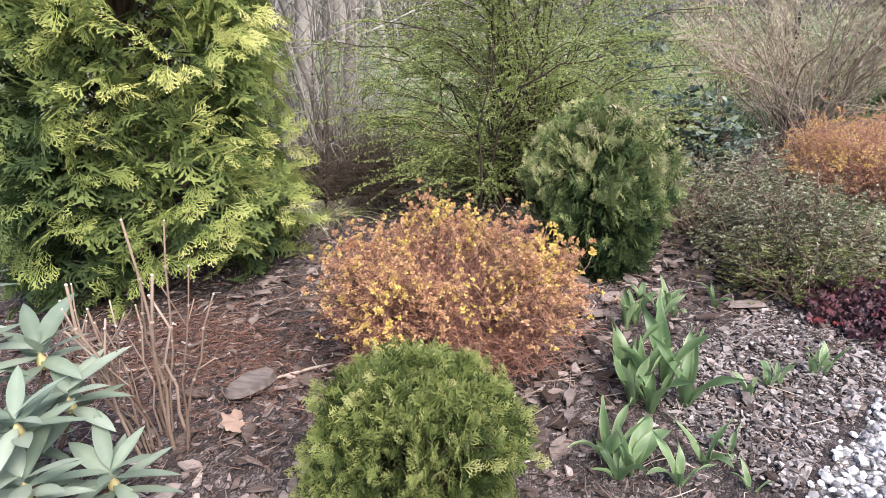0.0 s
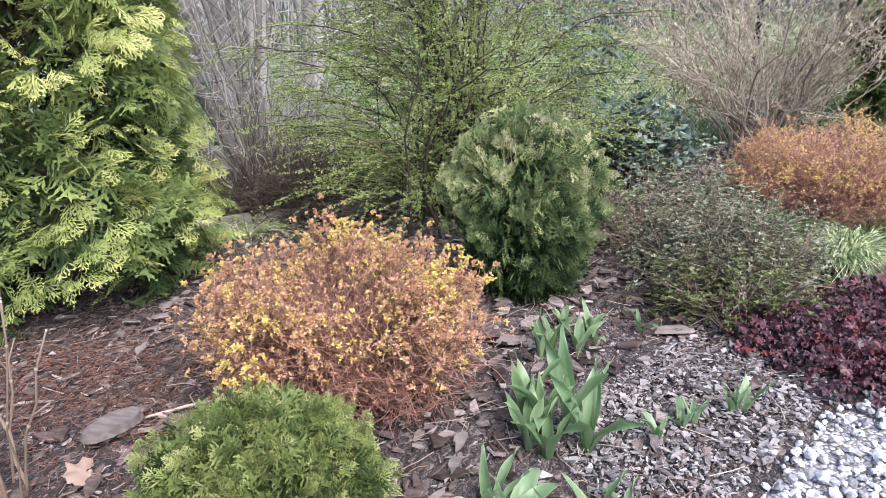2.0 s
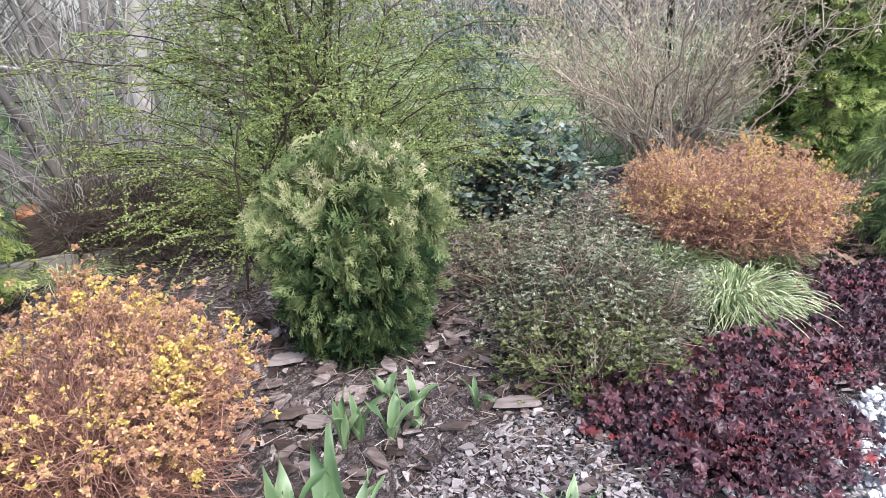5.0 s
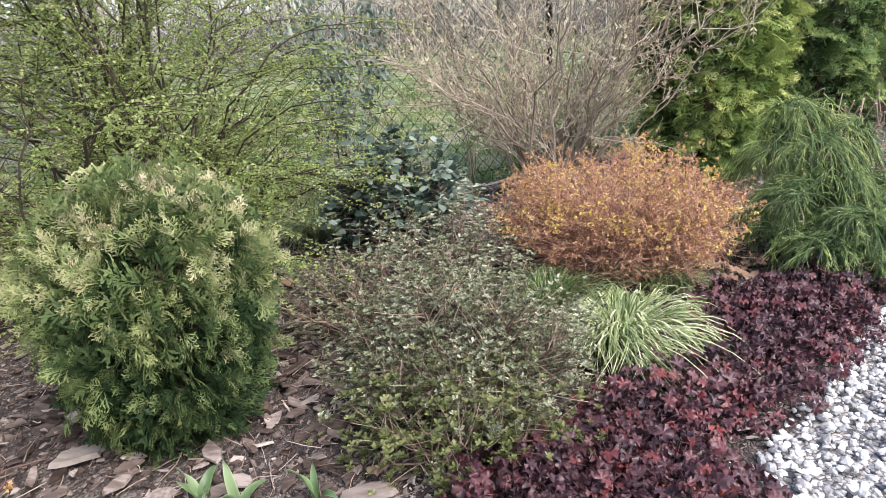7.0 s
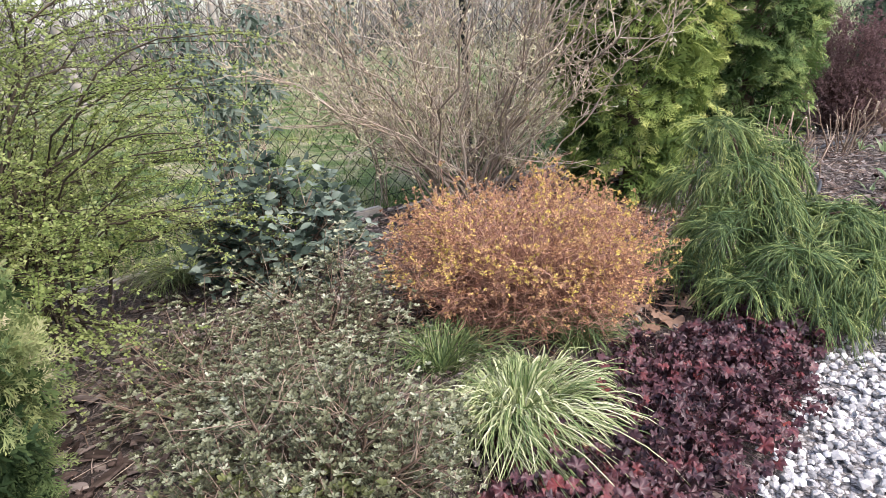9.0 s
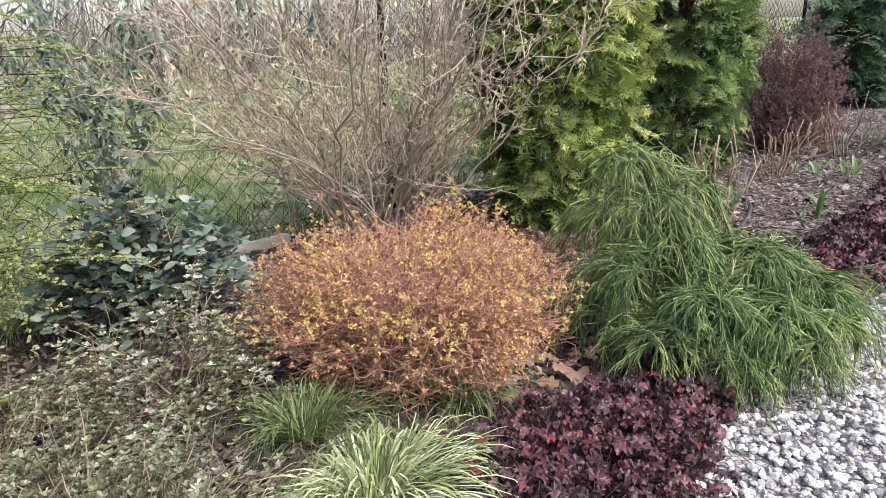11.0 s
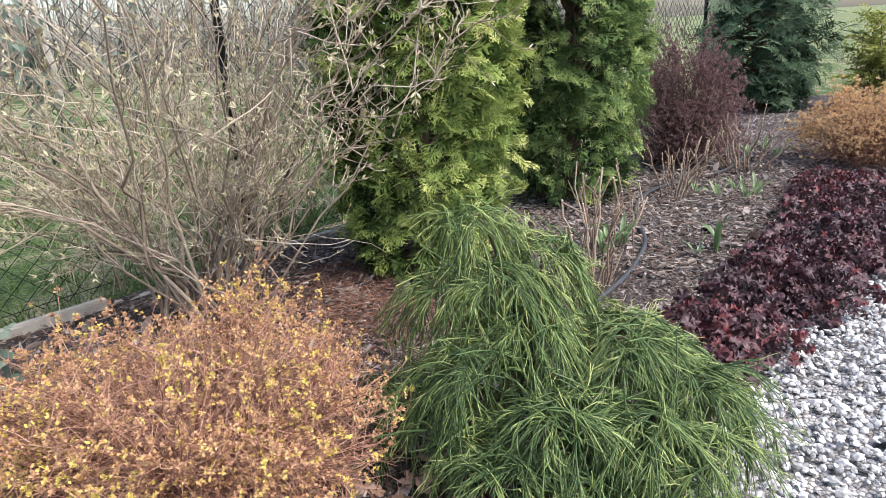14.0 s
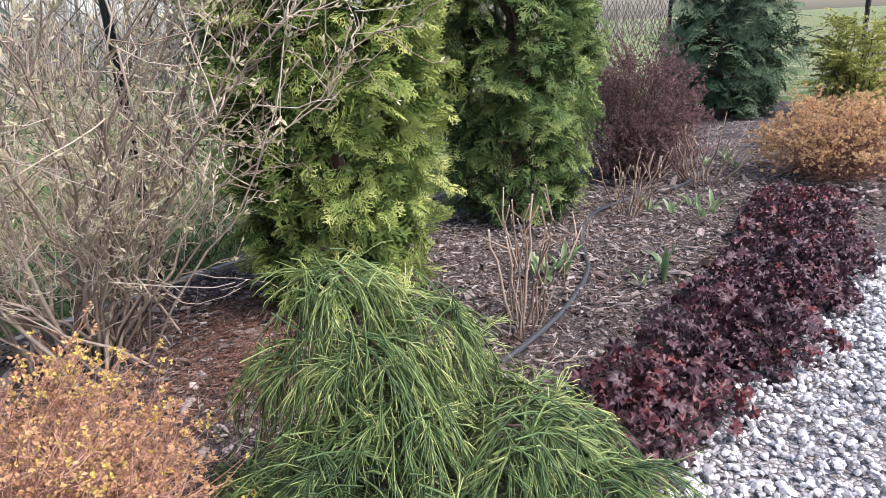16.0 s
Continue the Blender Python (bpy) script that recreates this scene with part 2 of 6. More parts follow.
def piece_mat(name, stops, rough=0.8, grain=120.0, stretch=(1, 1, 1), amount=0.35, spec=0.3):
    """Pieces that differ by a random tone of their own, with grain and stains."""
    m = bpy.data.materials.new(name)
    m.use_nodes = True
    nt = m.node_tree
    nd, ln = nt.nodes, nt.links
    b = nd["Principled BSDF"]
    info, geo, att = nd.new("ShaderNodeObjectInfo"), nd.new("ShaderNodeNewGeometry"), nd.new("ShaderNodeAttribute")
    att.attribute_name = "tone"
    add = nd.new("ShaderNodeMath")
    add.operation = "ADD"
    ln.new(info.outputs["Random"], add.inputs[0])
    ln.new(geo.outputs["Random Per Island"], add.inputs[1])
    fr = nd.new("ShaderNodeMath")
    fr.operation = "FRACT"
    ln.new(add.outputs[0], fr.inputs[0])
    n = nd.new("ShaderNodeTexNoise")
    n.inputs["Scale"].default_value, n.inputs["Detail"].default_value = grain, 5
    mp = nd.new("ShaderNodeMapping")
    mp.inputs["Scale"].default_value = stretch
    ln.new(geo.outputs["Position"], mp.inputs["Vector"])
    ln.new(mp.outputs[0], n.inputs["Vector"])
    ma = nd.new("ShaderNodeMath")
    ma.operation = "MULTIPLY_ADD"
    ln.new(n.outputs[0], ma.inputs[0])
    ma.inputs[1].default_value = amount * 2
    ln.new(fr.outputs[0], ma.inputs[2])
    sb = nd.new("ShaderNodeMath")
    sb.operation = "SUBTRACT"
    ln.new(ma.outputs[0], sb.inputs[0])
    sb.inputs[1].default_value = amount
    r = nd.new("ShaderNodeValToRGB")
    ramp_stops(r, stops)
    ln.new(sb.outputs[0], r.inputs[0])
    ln.new(r.outputs[0], b.inputs["Base Color"])
    b.inputs["Roughness"].default_value = rough
    b.inputs["Specular IOR Level"].default_value = spec
    bp = nd.new("ShaderNodeBump")
    bp.inputs["Strength"].default_value, bp.inputs["Distance"].default_value = 0.5, 0.003
    ln.new(n.outputs[0], bp.inputs["Height"])
    ln.new(bp.outputs[0], b.inputs["Normal"])
    return m


def cell_mat(name, stops, cell, warp, rough=0.9, depth=0.012, stain=2.0, stretch=1.0):
    """Ground strewn with small pieces: a tone for each cell, dark joints, stains at a larger scale."""
    m = bpy.data.materials.new(name)
    m.use_nodes = True
    nt = m.node_tree
    nd, ln = nt.nodes, nt.links
    b = nd["Principled BSDF"]
    geo = nd.new("ShaderNodeNewGeometry")
    wn_ = nd.new("ShaderNodeTexNoise")
    wn_.inputs["Scale"].default_value = cell * 0.35
    ln.new(geo.outputs["Position"], wn_.inputs["Vector"])
    add = nd.new("ShaderNodeVectorMath")
    add.operation = "MULTIPLY_ADD"
    ln.new(wn_.outputs["Color"], add.inputs[0])
    add.inputs[1].default_value = (warp, warp, warp)
    ln.new(geo.outputs["Position"], add.inputs[2])
    mp = nd.new("ShaderNodeMapping")
    mp.inputs["Rotation"].default_value = (0, 0, 0.6)
    mp.inputs["Scale"].default_value = (1, stretch, 1)
    ln.new(add.outputs[0], mp.inputs["Vector"])
    vor, edge_ = nd.new("ShaderNodeTexVoronoi"), nd.new("ShaderNodeTexVoronoi")
    edge_.feature = "DISTANCE_TO_EDGE"
    for v_ in (vor, edge_):
        v_.inputs["Scale"].default_value = cell
        ln.new(mp.outputs[0], v_.inputs["Vector"])
    sep = nd.new("ShaderNodeSeparateColor")
    ln.new(vor.outputs["Color"], sep.inputs[0])
    big = nd.new("ShaderNodeTexNoise")
    big.inputs["Scale"].default_value, big.inputs["Detail"].default_value = stain, 5
    ln.new(geo.outputs["Position"], big.inputs["Vector"])
    ma = nd.new("ShaderNodeMath")
    ma.operation = "MULTIPLY_ADD"
    ln.new(big.outputs[0], ma.inputs[0])
    ma.inputs[1].default_value = 0.7
    ln.new(sep.outputs[0], ma.inputs[2])
    sb = nd.new("ShaderNodeMath")
    sb.operation = "SUBTRACT"
    ln.new(ma.outputs[0], sb.inputs[0])
    sb.inputs[1].default_value = 0.35
    r = nd.new("ShaderNodeValToRGB")
    ramp_stops(r, stops)
    ln.new(sb.outputs[0], r.inputs[0])
    jr = nd.new("ShaderNodeValToRGB")
    ramp_stops(jr, [(0.0, (0.25, 0.24, 0.23)), (0.16, (1, 1, 1))])
    ln.new(edge_.outputs["Distance"], jr.inputs[0])
    mx = nd.new("ShaderNodeMix")
    mx.data_type, mx.blend_type = "RGBA", "MULTIPLY"
    mx.inputs[0].default_value = 1.0
    ln.new(r.outputs[0], mx.inputs[6])
    ln.new(jr.outputs[0], mx.inputs[7])
    fine = nd.new("ShaderNodeTexNoise")
    fine.inputs["Scale"].default_value, fine.inputs["Detail"].default_value = cell * 1.6, 6
    ln.new(mp.outputs[0], fine.inputs["Vector"])
    fr_ = nd.new("ShaderNodeValToRGB")
    ramp_stops(fr_, [(0.36, (0.4, 0.38, 0.37)), (0.62, (1.15, 1.12, 1.1))])
    ln.new(fine.outputs[0], fr_.inputs[0])
    mf = nd.new("ShaderNodeMix")
    mf.data_type, mf.blend_type = "RGBA", "MULTIPLY"
    mf.inputs[0].default_value = 1.0
    ln.new(mx.outputs[2], mf.inputs[6])
    ln.new(fr_.outputs[0], mf.inputs[7])
    ln.new(mf.outputs[2], b.inputs["Base Color"])
    b.inputs["Roughness"].default_value = rough
    hs = nd.new("ShaderNodeMath")
    hs.operation = "ADD"
    ln.new(edge_.outputs["Distance"], hs.inputs[0])
    ln.new(sep.outputs[1], hs.inputs[1])
    bp = nd.new("ShaderNodeBump")
    bp.inputs["Strength"].default_value, bp.inputs["Distance"].default_value = 0.8, depth
    ln.new(hs.outputs[0], bp.inputs["Height"])
    ln.new(bp.outputs[0], b.inputs["Normal"])
    return m


M_thuja = plant("thuja_foliage", [(0.0, (0.04, 0.068, 0.026)), (0.3, (0.13, 0.18, 0.06)), (0.6, (0.275, 0.335, 0.1)), (0.85, (0.44, 0.47, 0.155)), (1.0, (0.56, 0.56, 0.23))], rough=0.65, spec=0.12, through_light=0.3)
M_thuja_deep = plant("thuja_deep_foliage", [(0.0, (0.026, 0.052, 0.018)), (0.35, (0.1, 0.165, 0.055)), (0.7, (0.23, 0.31, 0.1)), (1.0, (0.4, 0.45, 0.17))], rough=0.65, spec=0.12, through_light=0.18)
M_ball = plant("ball_thuja_foliage", [(0.0, (0.035, 0.055, 0.018)), (0.35, (0.145, 0.19, 0.055)), (0.7, (0.3, 0.335, 0.115)), (1.0, (0.44, 0.43, 0.2))], rough=0.65, spec=0.12, through_light=0.2)
M_dark = plant("round_thuja_foliage", [(0.0, (0.026, 0.05, 0.02)), (0.3, (0.115, 0.165, 0.06)), (0.6, (0.27, 0.31, 0.13)), (0.8, (0.42, 0.4, 0.23)), (1.0, (0.58, 0.5, 0.35))], shift=0.5, rough=0.65, spec=0.12, through_light=0.18)
M_conifer = plant("grey_green_conifer", [(0.0, (0.02, 0.042, 0.026)), (0.5, (0.085, 0.145, 0.08)), (1.0, (0.25, 0.33, 0.2))], spec=0.12)
M_thread = plant("thread_cypress_foliage", [(0.0, (0.038, 0.078, 0.034)), (0.4, (0.125, 0.205, 0.075)), (0.75, (0.3, 0.39, 0.13)), (1.0, (0.54, 0.59, 0.24))], rough=0.5, through_light=0.2)
M_gold = plant("golden_shrub_leaves", [(0.0, (0.16, 0.2, 0.05)), (0.5, (0.38, 0.42, 0.11)), (1.0, (0.66, 0.64, 0.24))], through_light=0.35)
M_darktrunk = plant("dark_grey_trunk", [(0.0, (0.1, 0.09, 0.08)), (0.5, (0.21, 0.195, 0.175)), (1.0, (0.36, 0.34, 0.315))], rough=0.9, through_light=0, grain=30)
M_lime = plant("lime_thuja_foliage", [(0.0, (0.03, 0.055, 0.016)), (0.3, (0.115, 0.18, 0.048)), (0.65, (0.255, 0.33, 0.09)), (1.0, (0.44, 0.48, 0.165))], rough=0.65, spec=0.12, through_light=0.18)
M_cutend = plant("dry_cut_wood", [(0.0, (0.42, 0.35, 0.28)), (1.0, (0.66, 0.58, 0.48))], rough=0.85, through_light=0)
M_climber = plant("climber_leaves", [(0.0, (0.06, 0.095, 0.07)), (0.5, (0.15, 0.205, 0.16)), (1.0, (0.33, 0.38, 0.31))], rough=0.5)
M_bark = plant("brown_bark", [(0.0, (0.04, 0.025, 0.018)), (0.5, (0.11, 0.075, 0.055)), (1.0, (0.22, 0.16, 0.12))], rough=0.9, through_light=0)
M_grey_bark = plant("grey_bark", [(0.0, (0.16, 0.15, 0.135)), (0.5, (0.35, 0.335, 0.31)), (1.0, (0.56, 0.545, 0.515))], rough=0.9, through_light=0, grain=25)
M_redtwig = plant("spirea_twigs", [(0.0, (0.09, 0.041, 0.03)), (0.5, (0.265, 0.13, 0.09)), (1.0, (0.47, 0.28, 0.2))], rough=0.75, through_light=0)
M_coppertwig = plant("copper_twigs", [(0.0, (0.12, 0.055, 0.038)), (0.5, (0.34, 0.175, 0.12)), (1.0, (0.56, 0.35, 0.255))], rough=0.75, through_light=0)
M_spirea = plant("spirea_leaves", [(0.0, (0.36, 0.18, 0.115)), (0.35, (0.55, 0.325, 0.195)), (0.56, (0.67, 0.445, 0.225)), (0.75, (0.73, 0.56, 0.18)), (1.0, (0.73, 0.62, 0.16))], through_light=0.3, shift=0.3)
M_spirea_far = plant("golden_spirea_leaves", [(0.0, (0.55, 0.32, 0.18)), (0.5, (0.8, 0.58, 0.32)), (1.0, (0.86, 0.72, 0.4))], through_light=0.35)
M_darktwig = plant("dark_twigs", [(0.0, (0.045, 0.032, 0.025)), (0.5, (0.1, 0.075, 0.055)), (1.0, (0.19, 0.145, 0.11))], rough=0.8, through_light=0)
M_berb = plant("fresh_green_leaves", [(0.0, (0.165, 0.24, 0.07)), (0.4, (0.275, 0.36, 0.118)), (0.7, (0.385, 0.46, 0.17)), (1.0, (0.52, 0.56, 0.26))], through_light=0.5, rough=0.7, spec=0.12)
M_archtwig = plant("dark_arching_twigs", [(0.0, (0.03, 0.023, 0.016)), (0.5, (0.07, 0.055, 0.038)), (1.0, (0.15, 0.12, 0.085))], rough=0.85, through_light=0, spec=0.2)
M_azalea = plant("azalea_leaves", [(0.0, (0.055, 0.057, 0.034)), (0.4, (0.15, 0.163, 0.09)), (0.7, (0.3, 0.328, 0.215)), (1.0, (0.53, 0.55, 0.41))], rough=0.6, spec=0.15)
M_azalea_y = plant("azalea_low_leaves", [(0.0, (0.05, 0.06, 0.022)), (0.5, (0.125, 0.145, 0.05)), (1.0, (0.26, 0.28, 0.12))], rough=0.55, spec=0.25)
M_azalea_twig = plant("azalea_twigs", [(0.0, (0.075, 0.05, 0.036)), (0.5, (0.185, 0.128, 0.092)), (1.0, (0.4, 0.32, 0.24))], rough=0.8, through_light=0)
M_skimmia = plant("dark_leathery_leaves", [(0.0, (0.035, 0.055, 0.045)), (0.35, (0.09, 0.13, 0.1)), (0.7, (0.175, 0.23, 0.18)), (1.0, (0.28, 0.335, 0.28))], rough=0.6, spec=0.18, through_light=0.15)
M_rhodo = plant("rhododendron_leaves", [(0.0, (0.1, 0.145, 0.1)), (0.5, (0.23, 0.295, 0.215)), (1.0, (0.44, 0.5, 0.4))], rough=0.4, spec=0.45, through_light=0.12, shift=0.4, grain=25)
M_bud = plant("rhododendron_bud", [(0.0, (0.45, 0.4, 0.15)), (1.0, (0.75, 0.62, 0.3))], through_light=0.1)
M_beige = plant("beige_branches", [(0.0, (0.135, 0.1, 0.078)), (0.5, (0.33, 0.262, 0.2)), (1.0, (0.6, 0.52, 0.42))], rough=0.8, through_light=0)
M_beigebud = plant("opening_buds", [(0.0, (0.33, 0.28, 0.17)), (0.6, (0.5, 0.46, 0.29)), (1.0, (0.62, 0.6, 0.42))], through_light=0.25)
M_stem = plant("cut_stems", [(0.0, (0.095, 0.064, 0.046)), (0.5, (0.22, 0.155, 0.112)), (1.0, (0.47, 0.385, 0.3))], rough=0.8, through_light=0)
M_heuchera = plant("purple_leaves", [(0.0, (0.042, 0.028, 0.032)), (0.35, (0.1, 0.042, 0.048)), (0.65, (0.19, 0.044, 0.042)), (0.85, (0.29, 0.055, 0.042)), (1.0, (0.44, 0.15, 0.065))], rough=0.42, spec=0.42, through_light=0.15, shift=0.5, grain=120)
M_sedge = plant("sedge_blades", [(0.0, (0.06, 0.11, 0.04)), (0.35, (0.18, 0.25, 0.09)), (0.7, (0.43, 0.48, 0.24)), (1.0, (0.74, 0.75, 0.53))], rough=0.5, through_light=0.2)
M_tulip = plant("tulip_leaves", [(0.0, (0.075, 0.135, 0.06)), (0.5, (0.17, 0.27, 0.12)), (0.8, (0.31, 0.41, 0.215)), (1.0, (0.54, 0.6, 0.42))], rough=0.38, spec=0.45, through_light=0.35, grain=30, shift=0.35)
M_barberry = plant("barberry_twigs", [(0.0, (0.04, 0.022, 0.02)), (0.5, (0.115, 0.062, 0.055)), (1.0, (0.22, 0.14, 0.12))], rough=0.75, through_light=0)
M_barbleaf = plant("barberry_leaves", [(0.0, (0.12, 0.07, 0.072)), (0.5, (0.26, 0.16, 0.16)), (1.0, (0.43, 0.32, 0.31))], through_light=0.3)
M_grass = plant("meadow_grass", [(0.0, (0.055, 0.11, 0.028)), (0.4, (0.14, 0.225, 0.065)), (0.7, (0.28, 0.315, 0.14)), (1.0, (0.52, 0.46, 0.3))], through_light=0.3, shift=0.7)
M_litter = plant("dry_litter", [(0.0, (0.1, 0.06, 0.045)), (0.5, (0.27, 0.195, 0.15)), (1.0, (0.5, 0.43, 0.36))], rough=0.85, through_light=0)
M_dryleaf = plant("dry_leaf", [(0.0, (0.19, 0.115, 0.08)), (0.5, (0.33, 0.225, 0.165)), (1.0, (0.52, 0.41, 0.34))], rough=0.85, spec=0.1, through_light=0.15)
M_soil = cell_mat("mulch_shreds", [(0.0, (0.05, 0.039, 0.035)), (0.4, (0.112, 0.09, 0.081)), (0.75, (0.18, 0.152, 0.14)), (1.0, (0.3, 0.262, 0.243))], 100, 0.05, stretch=0.35)
M_lawn = ground_mat("meadow", [(0.3, (0.075, 0.135, 0.035)), (0.45, (0.16, 0.23, 0.08)), (0.54, (0.29, 0.31, 0.16)), (0.64, (0.42, 0.385, 0.26))], [(0.34, (0.3, 0.34, 0.3)), (0.64, (1.1, 1.1, 1.05))], 2.6, 42, bump_scale=60, bump=1.0, dist=0.03)
M_path = cell_mat("gravel_bed", [(0.0, (0.3, 0.3, 0.302)), (0.4, (0.48, 0.48, 0.478)), (1.0, (0.68, 0.675, 0.665))], 60, 0.008, rough=0.85)
M_stone = piece_mat("pale_gravel", [(0.0, (0.2, 0.2, 0.2)), (0.3, (0.38, 0.38, 0.375)), (0.7, (0.56, 0.555, 0.54)), (1.0, (0.76, 0.75, 0.73))], rough=0.9, grain=160, amount=0.25, spec=0.15)
M_chip = piece_mat("bark_chips", [(0.0, (0.037, 0.026, 0.022)), (0.4, (0.118, 0.088, 0.075)), (0.75, (0.23, 0.188, 0.168)), (1.0, (0.43, 0.375, 0.34))], rough=0.95, grain=90, stretch=(1, 1, 3), spec=0.08)
M_shred = piece_mat("pale_shreds", [(0.0, (0.1, 0.086, 0.079)), (0.4, (0.2, 0.177, 0.164)), (0.75, (0.3, 0.272, 0.253)), (1.0, (0.41, 0.378, 0.354))], rough=0.95, grain=90, stretch=(1, 1, 3), spec=0.08)
M_coarse = piece_mat("coarse_bark", [(0.0, (0.034, 0.024, 0.02)), (0.5, (0.09, 0.068, 0.058)), (0.85, (0.172, 0.138, 0.122)), (1.0, (0.29, 0.248, 0.222))], rough=0.95, grain=70, stretch=(0.3, 1, 1), amount=0.45, spec=0.08)
M_concrete = piece_mat("weathered_concrete", [(0.0, (0.17, 0.155, 0.13)), (0.5, (0.32, 0.3, 0.255)), (1.0, (0.47, 0.445, 0.39))], rough=0.9, grain=30)
M_wire = plant("fence_wire", [(0.0, (0.01, 0.013, 0.011)), (1.0, (0.035, 0.042, 0.035))], rough=0.6, spec=0.2, through_light=0)
M_hose = plant("hose_rubber", [(0.0, (0.025, 0.027, 0.03)), (1.0, (0.09, 0.095, 0.1))], rough=0.5, through_light=0, grain=20)
M_cut = plant("fresh_cut_wood", [(0.0, (0.5, 0.2, 0.08)), (1.0, (0.75, 0.38, 0.18))], rough=0.7, through_light=0)
M_rust = plant("rusty_needles", [(0.0, (0.085, 0.04, 0.028)), (0.5, (0.2, 0.1, 0.07)), (1.0, (0.34, 0.22, 0.16))], rough=0.85, through_light=0)
M_trunk = plant("dull_grey_trunk", [(0.0, (0.135, 0.122, 0.103)), (0.5, (0.36, 0.335, 0.295)), (1.0, (0.6, 0.575, 0.53))], rough=0.9, through_light=0, grain=18, shift=0.6)
M_slab = piece_mat("old_bark", [(0.0, (0.062, 0.046, 0.038)), (0.5, (0.138, 0.108, 0.092)), (1.0, (0.275, 0.232, 0.204))], rough=0.95, grain=70, stretch=(0.2, 1, 1), amount=0.6, spec=0.08)
M_oldslab = piece_mat("weathered_bark", [(0.0, (0.13, 0.11, 0.1)), (0.5, (0.27, 0.235, 0.21)), (1.0, (0.45, 0.41, 0.375))], rough=0.95, grain=60, stretch=(0.25, 1, 1), amount=0.5, spec=0.08)

# ---- setting: ground, path, bed ----
EDGE_U = [-8, 0.5, 1.8, 2.2, 2.6, 3.2, 3.9, 4.3, 5.0, 5.9, 6.5, 7.2, 9.0, 13.0]
EDGE_N = [-0.3, 0.22, 0.53, 0.7, 0.83, 0.93, 1.0, 1.13, 1.12, 1.13, 1.1, 0.98, 0.7, -0.1]


def edge(u):
    return np.interp(u, EDGE_U, EDGE_N)


def relief(x, y):
    return 0.012 * np.sin(x * 7.1 + y * 3.3) * np.sin(y * 6.3 - x * 2.7) + 0.006 * np.sin(x * 23 + 1.3) * np.sin(y * 19)


def sheet(name, us, n_low, n_high, rows, z0, rough, material, label, category):
    """A strip of ground between two lines across the bed."""
    g = Geo()
    uu = np.repeat(us[:, None], rows, 1)
    f = np.linspace(0, 1, rows)[None]
    nn = n_low(us)[:, None] * (1 - f) + n_high(us)[:, None] * f
    xy = plan(uu, nn)
    z = z0 + rough * relief(xy[..., 0], xy[..., 1])
    idx = np.arange(len(us) * rows).reshape(len(us), rows)
    quads = np.stack([idx[:-1, :-1], idx[1:, :-1], idx[1:, 1:], idx[:-1, 1:]], -1)
    g.add(np.concatenate([xy, z[..., None]], -1), quads)
    ob = new(name, g.mesh(name, material))
    return tagged(ob, label, category, kind="structure")


g = Geo()
a = np.linspace(0, 2 * np.pi, 48, endpoint=False)
rad = np.array([0, 4, 10, 25, 60, 150, 400, 1200])
pts = np.array([[(r * math.cos(t) + 2, r * math.sin(t) + 4, -0.045 - (0 if r < 5 else 0.0)) for t in a] for r in rad])
idx = np.arange(len(rad) * 48).reshape(len(rad), 48)
nxt = np.roll(idx, -1, 1)
g.add(pts, np.stack([idx[:-1], idx[1:], nxt[1:], nxt[:-1]], -1))
tagged(new("ground", g.mesh("ground", M_lawn)), "green meadow with tufts of dry straw", "ground", kind="structure")
US = np.linspace(-7, 13, 260)
bed = sheet("mulch_bed", US, lambda u: edge(u) - 0.04, lambda u: 3.52 + 0 * u, 60, 0.0, 1.0, M_soil, "planting bed covered in grey-brown bark mulch", "flower bed")
path = sheet("gravel_path", US, lambda u: -2.2 + 0 * u, lambda u: edge(u) + 0.03, 40, -0.012, 0.35, M_path, "garden path of pale grey gravel", "path")
sheet("grass_verge", US, lambda u: 3.52 + 0 * u, lambda u: 9.0 + 0 * u, 40, -0.03, 0.4, M_lawn, "rough grass behind the fence", "grass")


# ---- conifers of scale-leaved sprays ----
FRONDS = [frond(4, 3, s, 0.036, 0.5) for s in range(5)]
FRONDS_INNER = [frond(3, 2, s + 20, 0.06) for s in range(3)]
FRONDS_LIGHT = [frond(4, 2, s + 10, 0.034, 0.5) for s in range(3)]


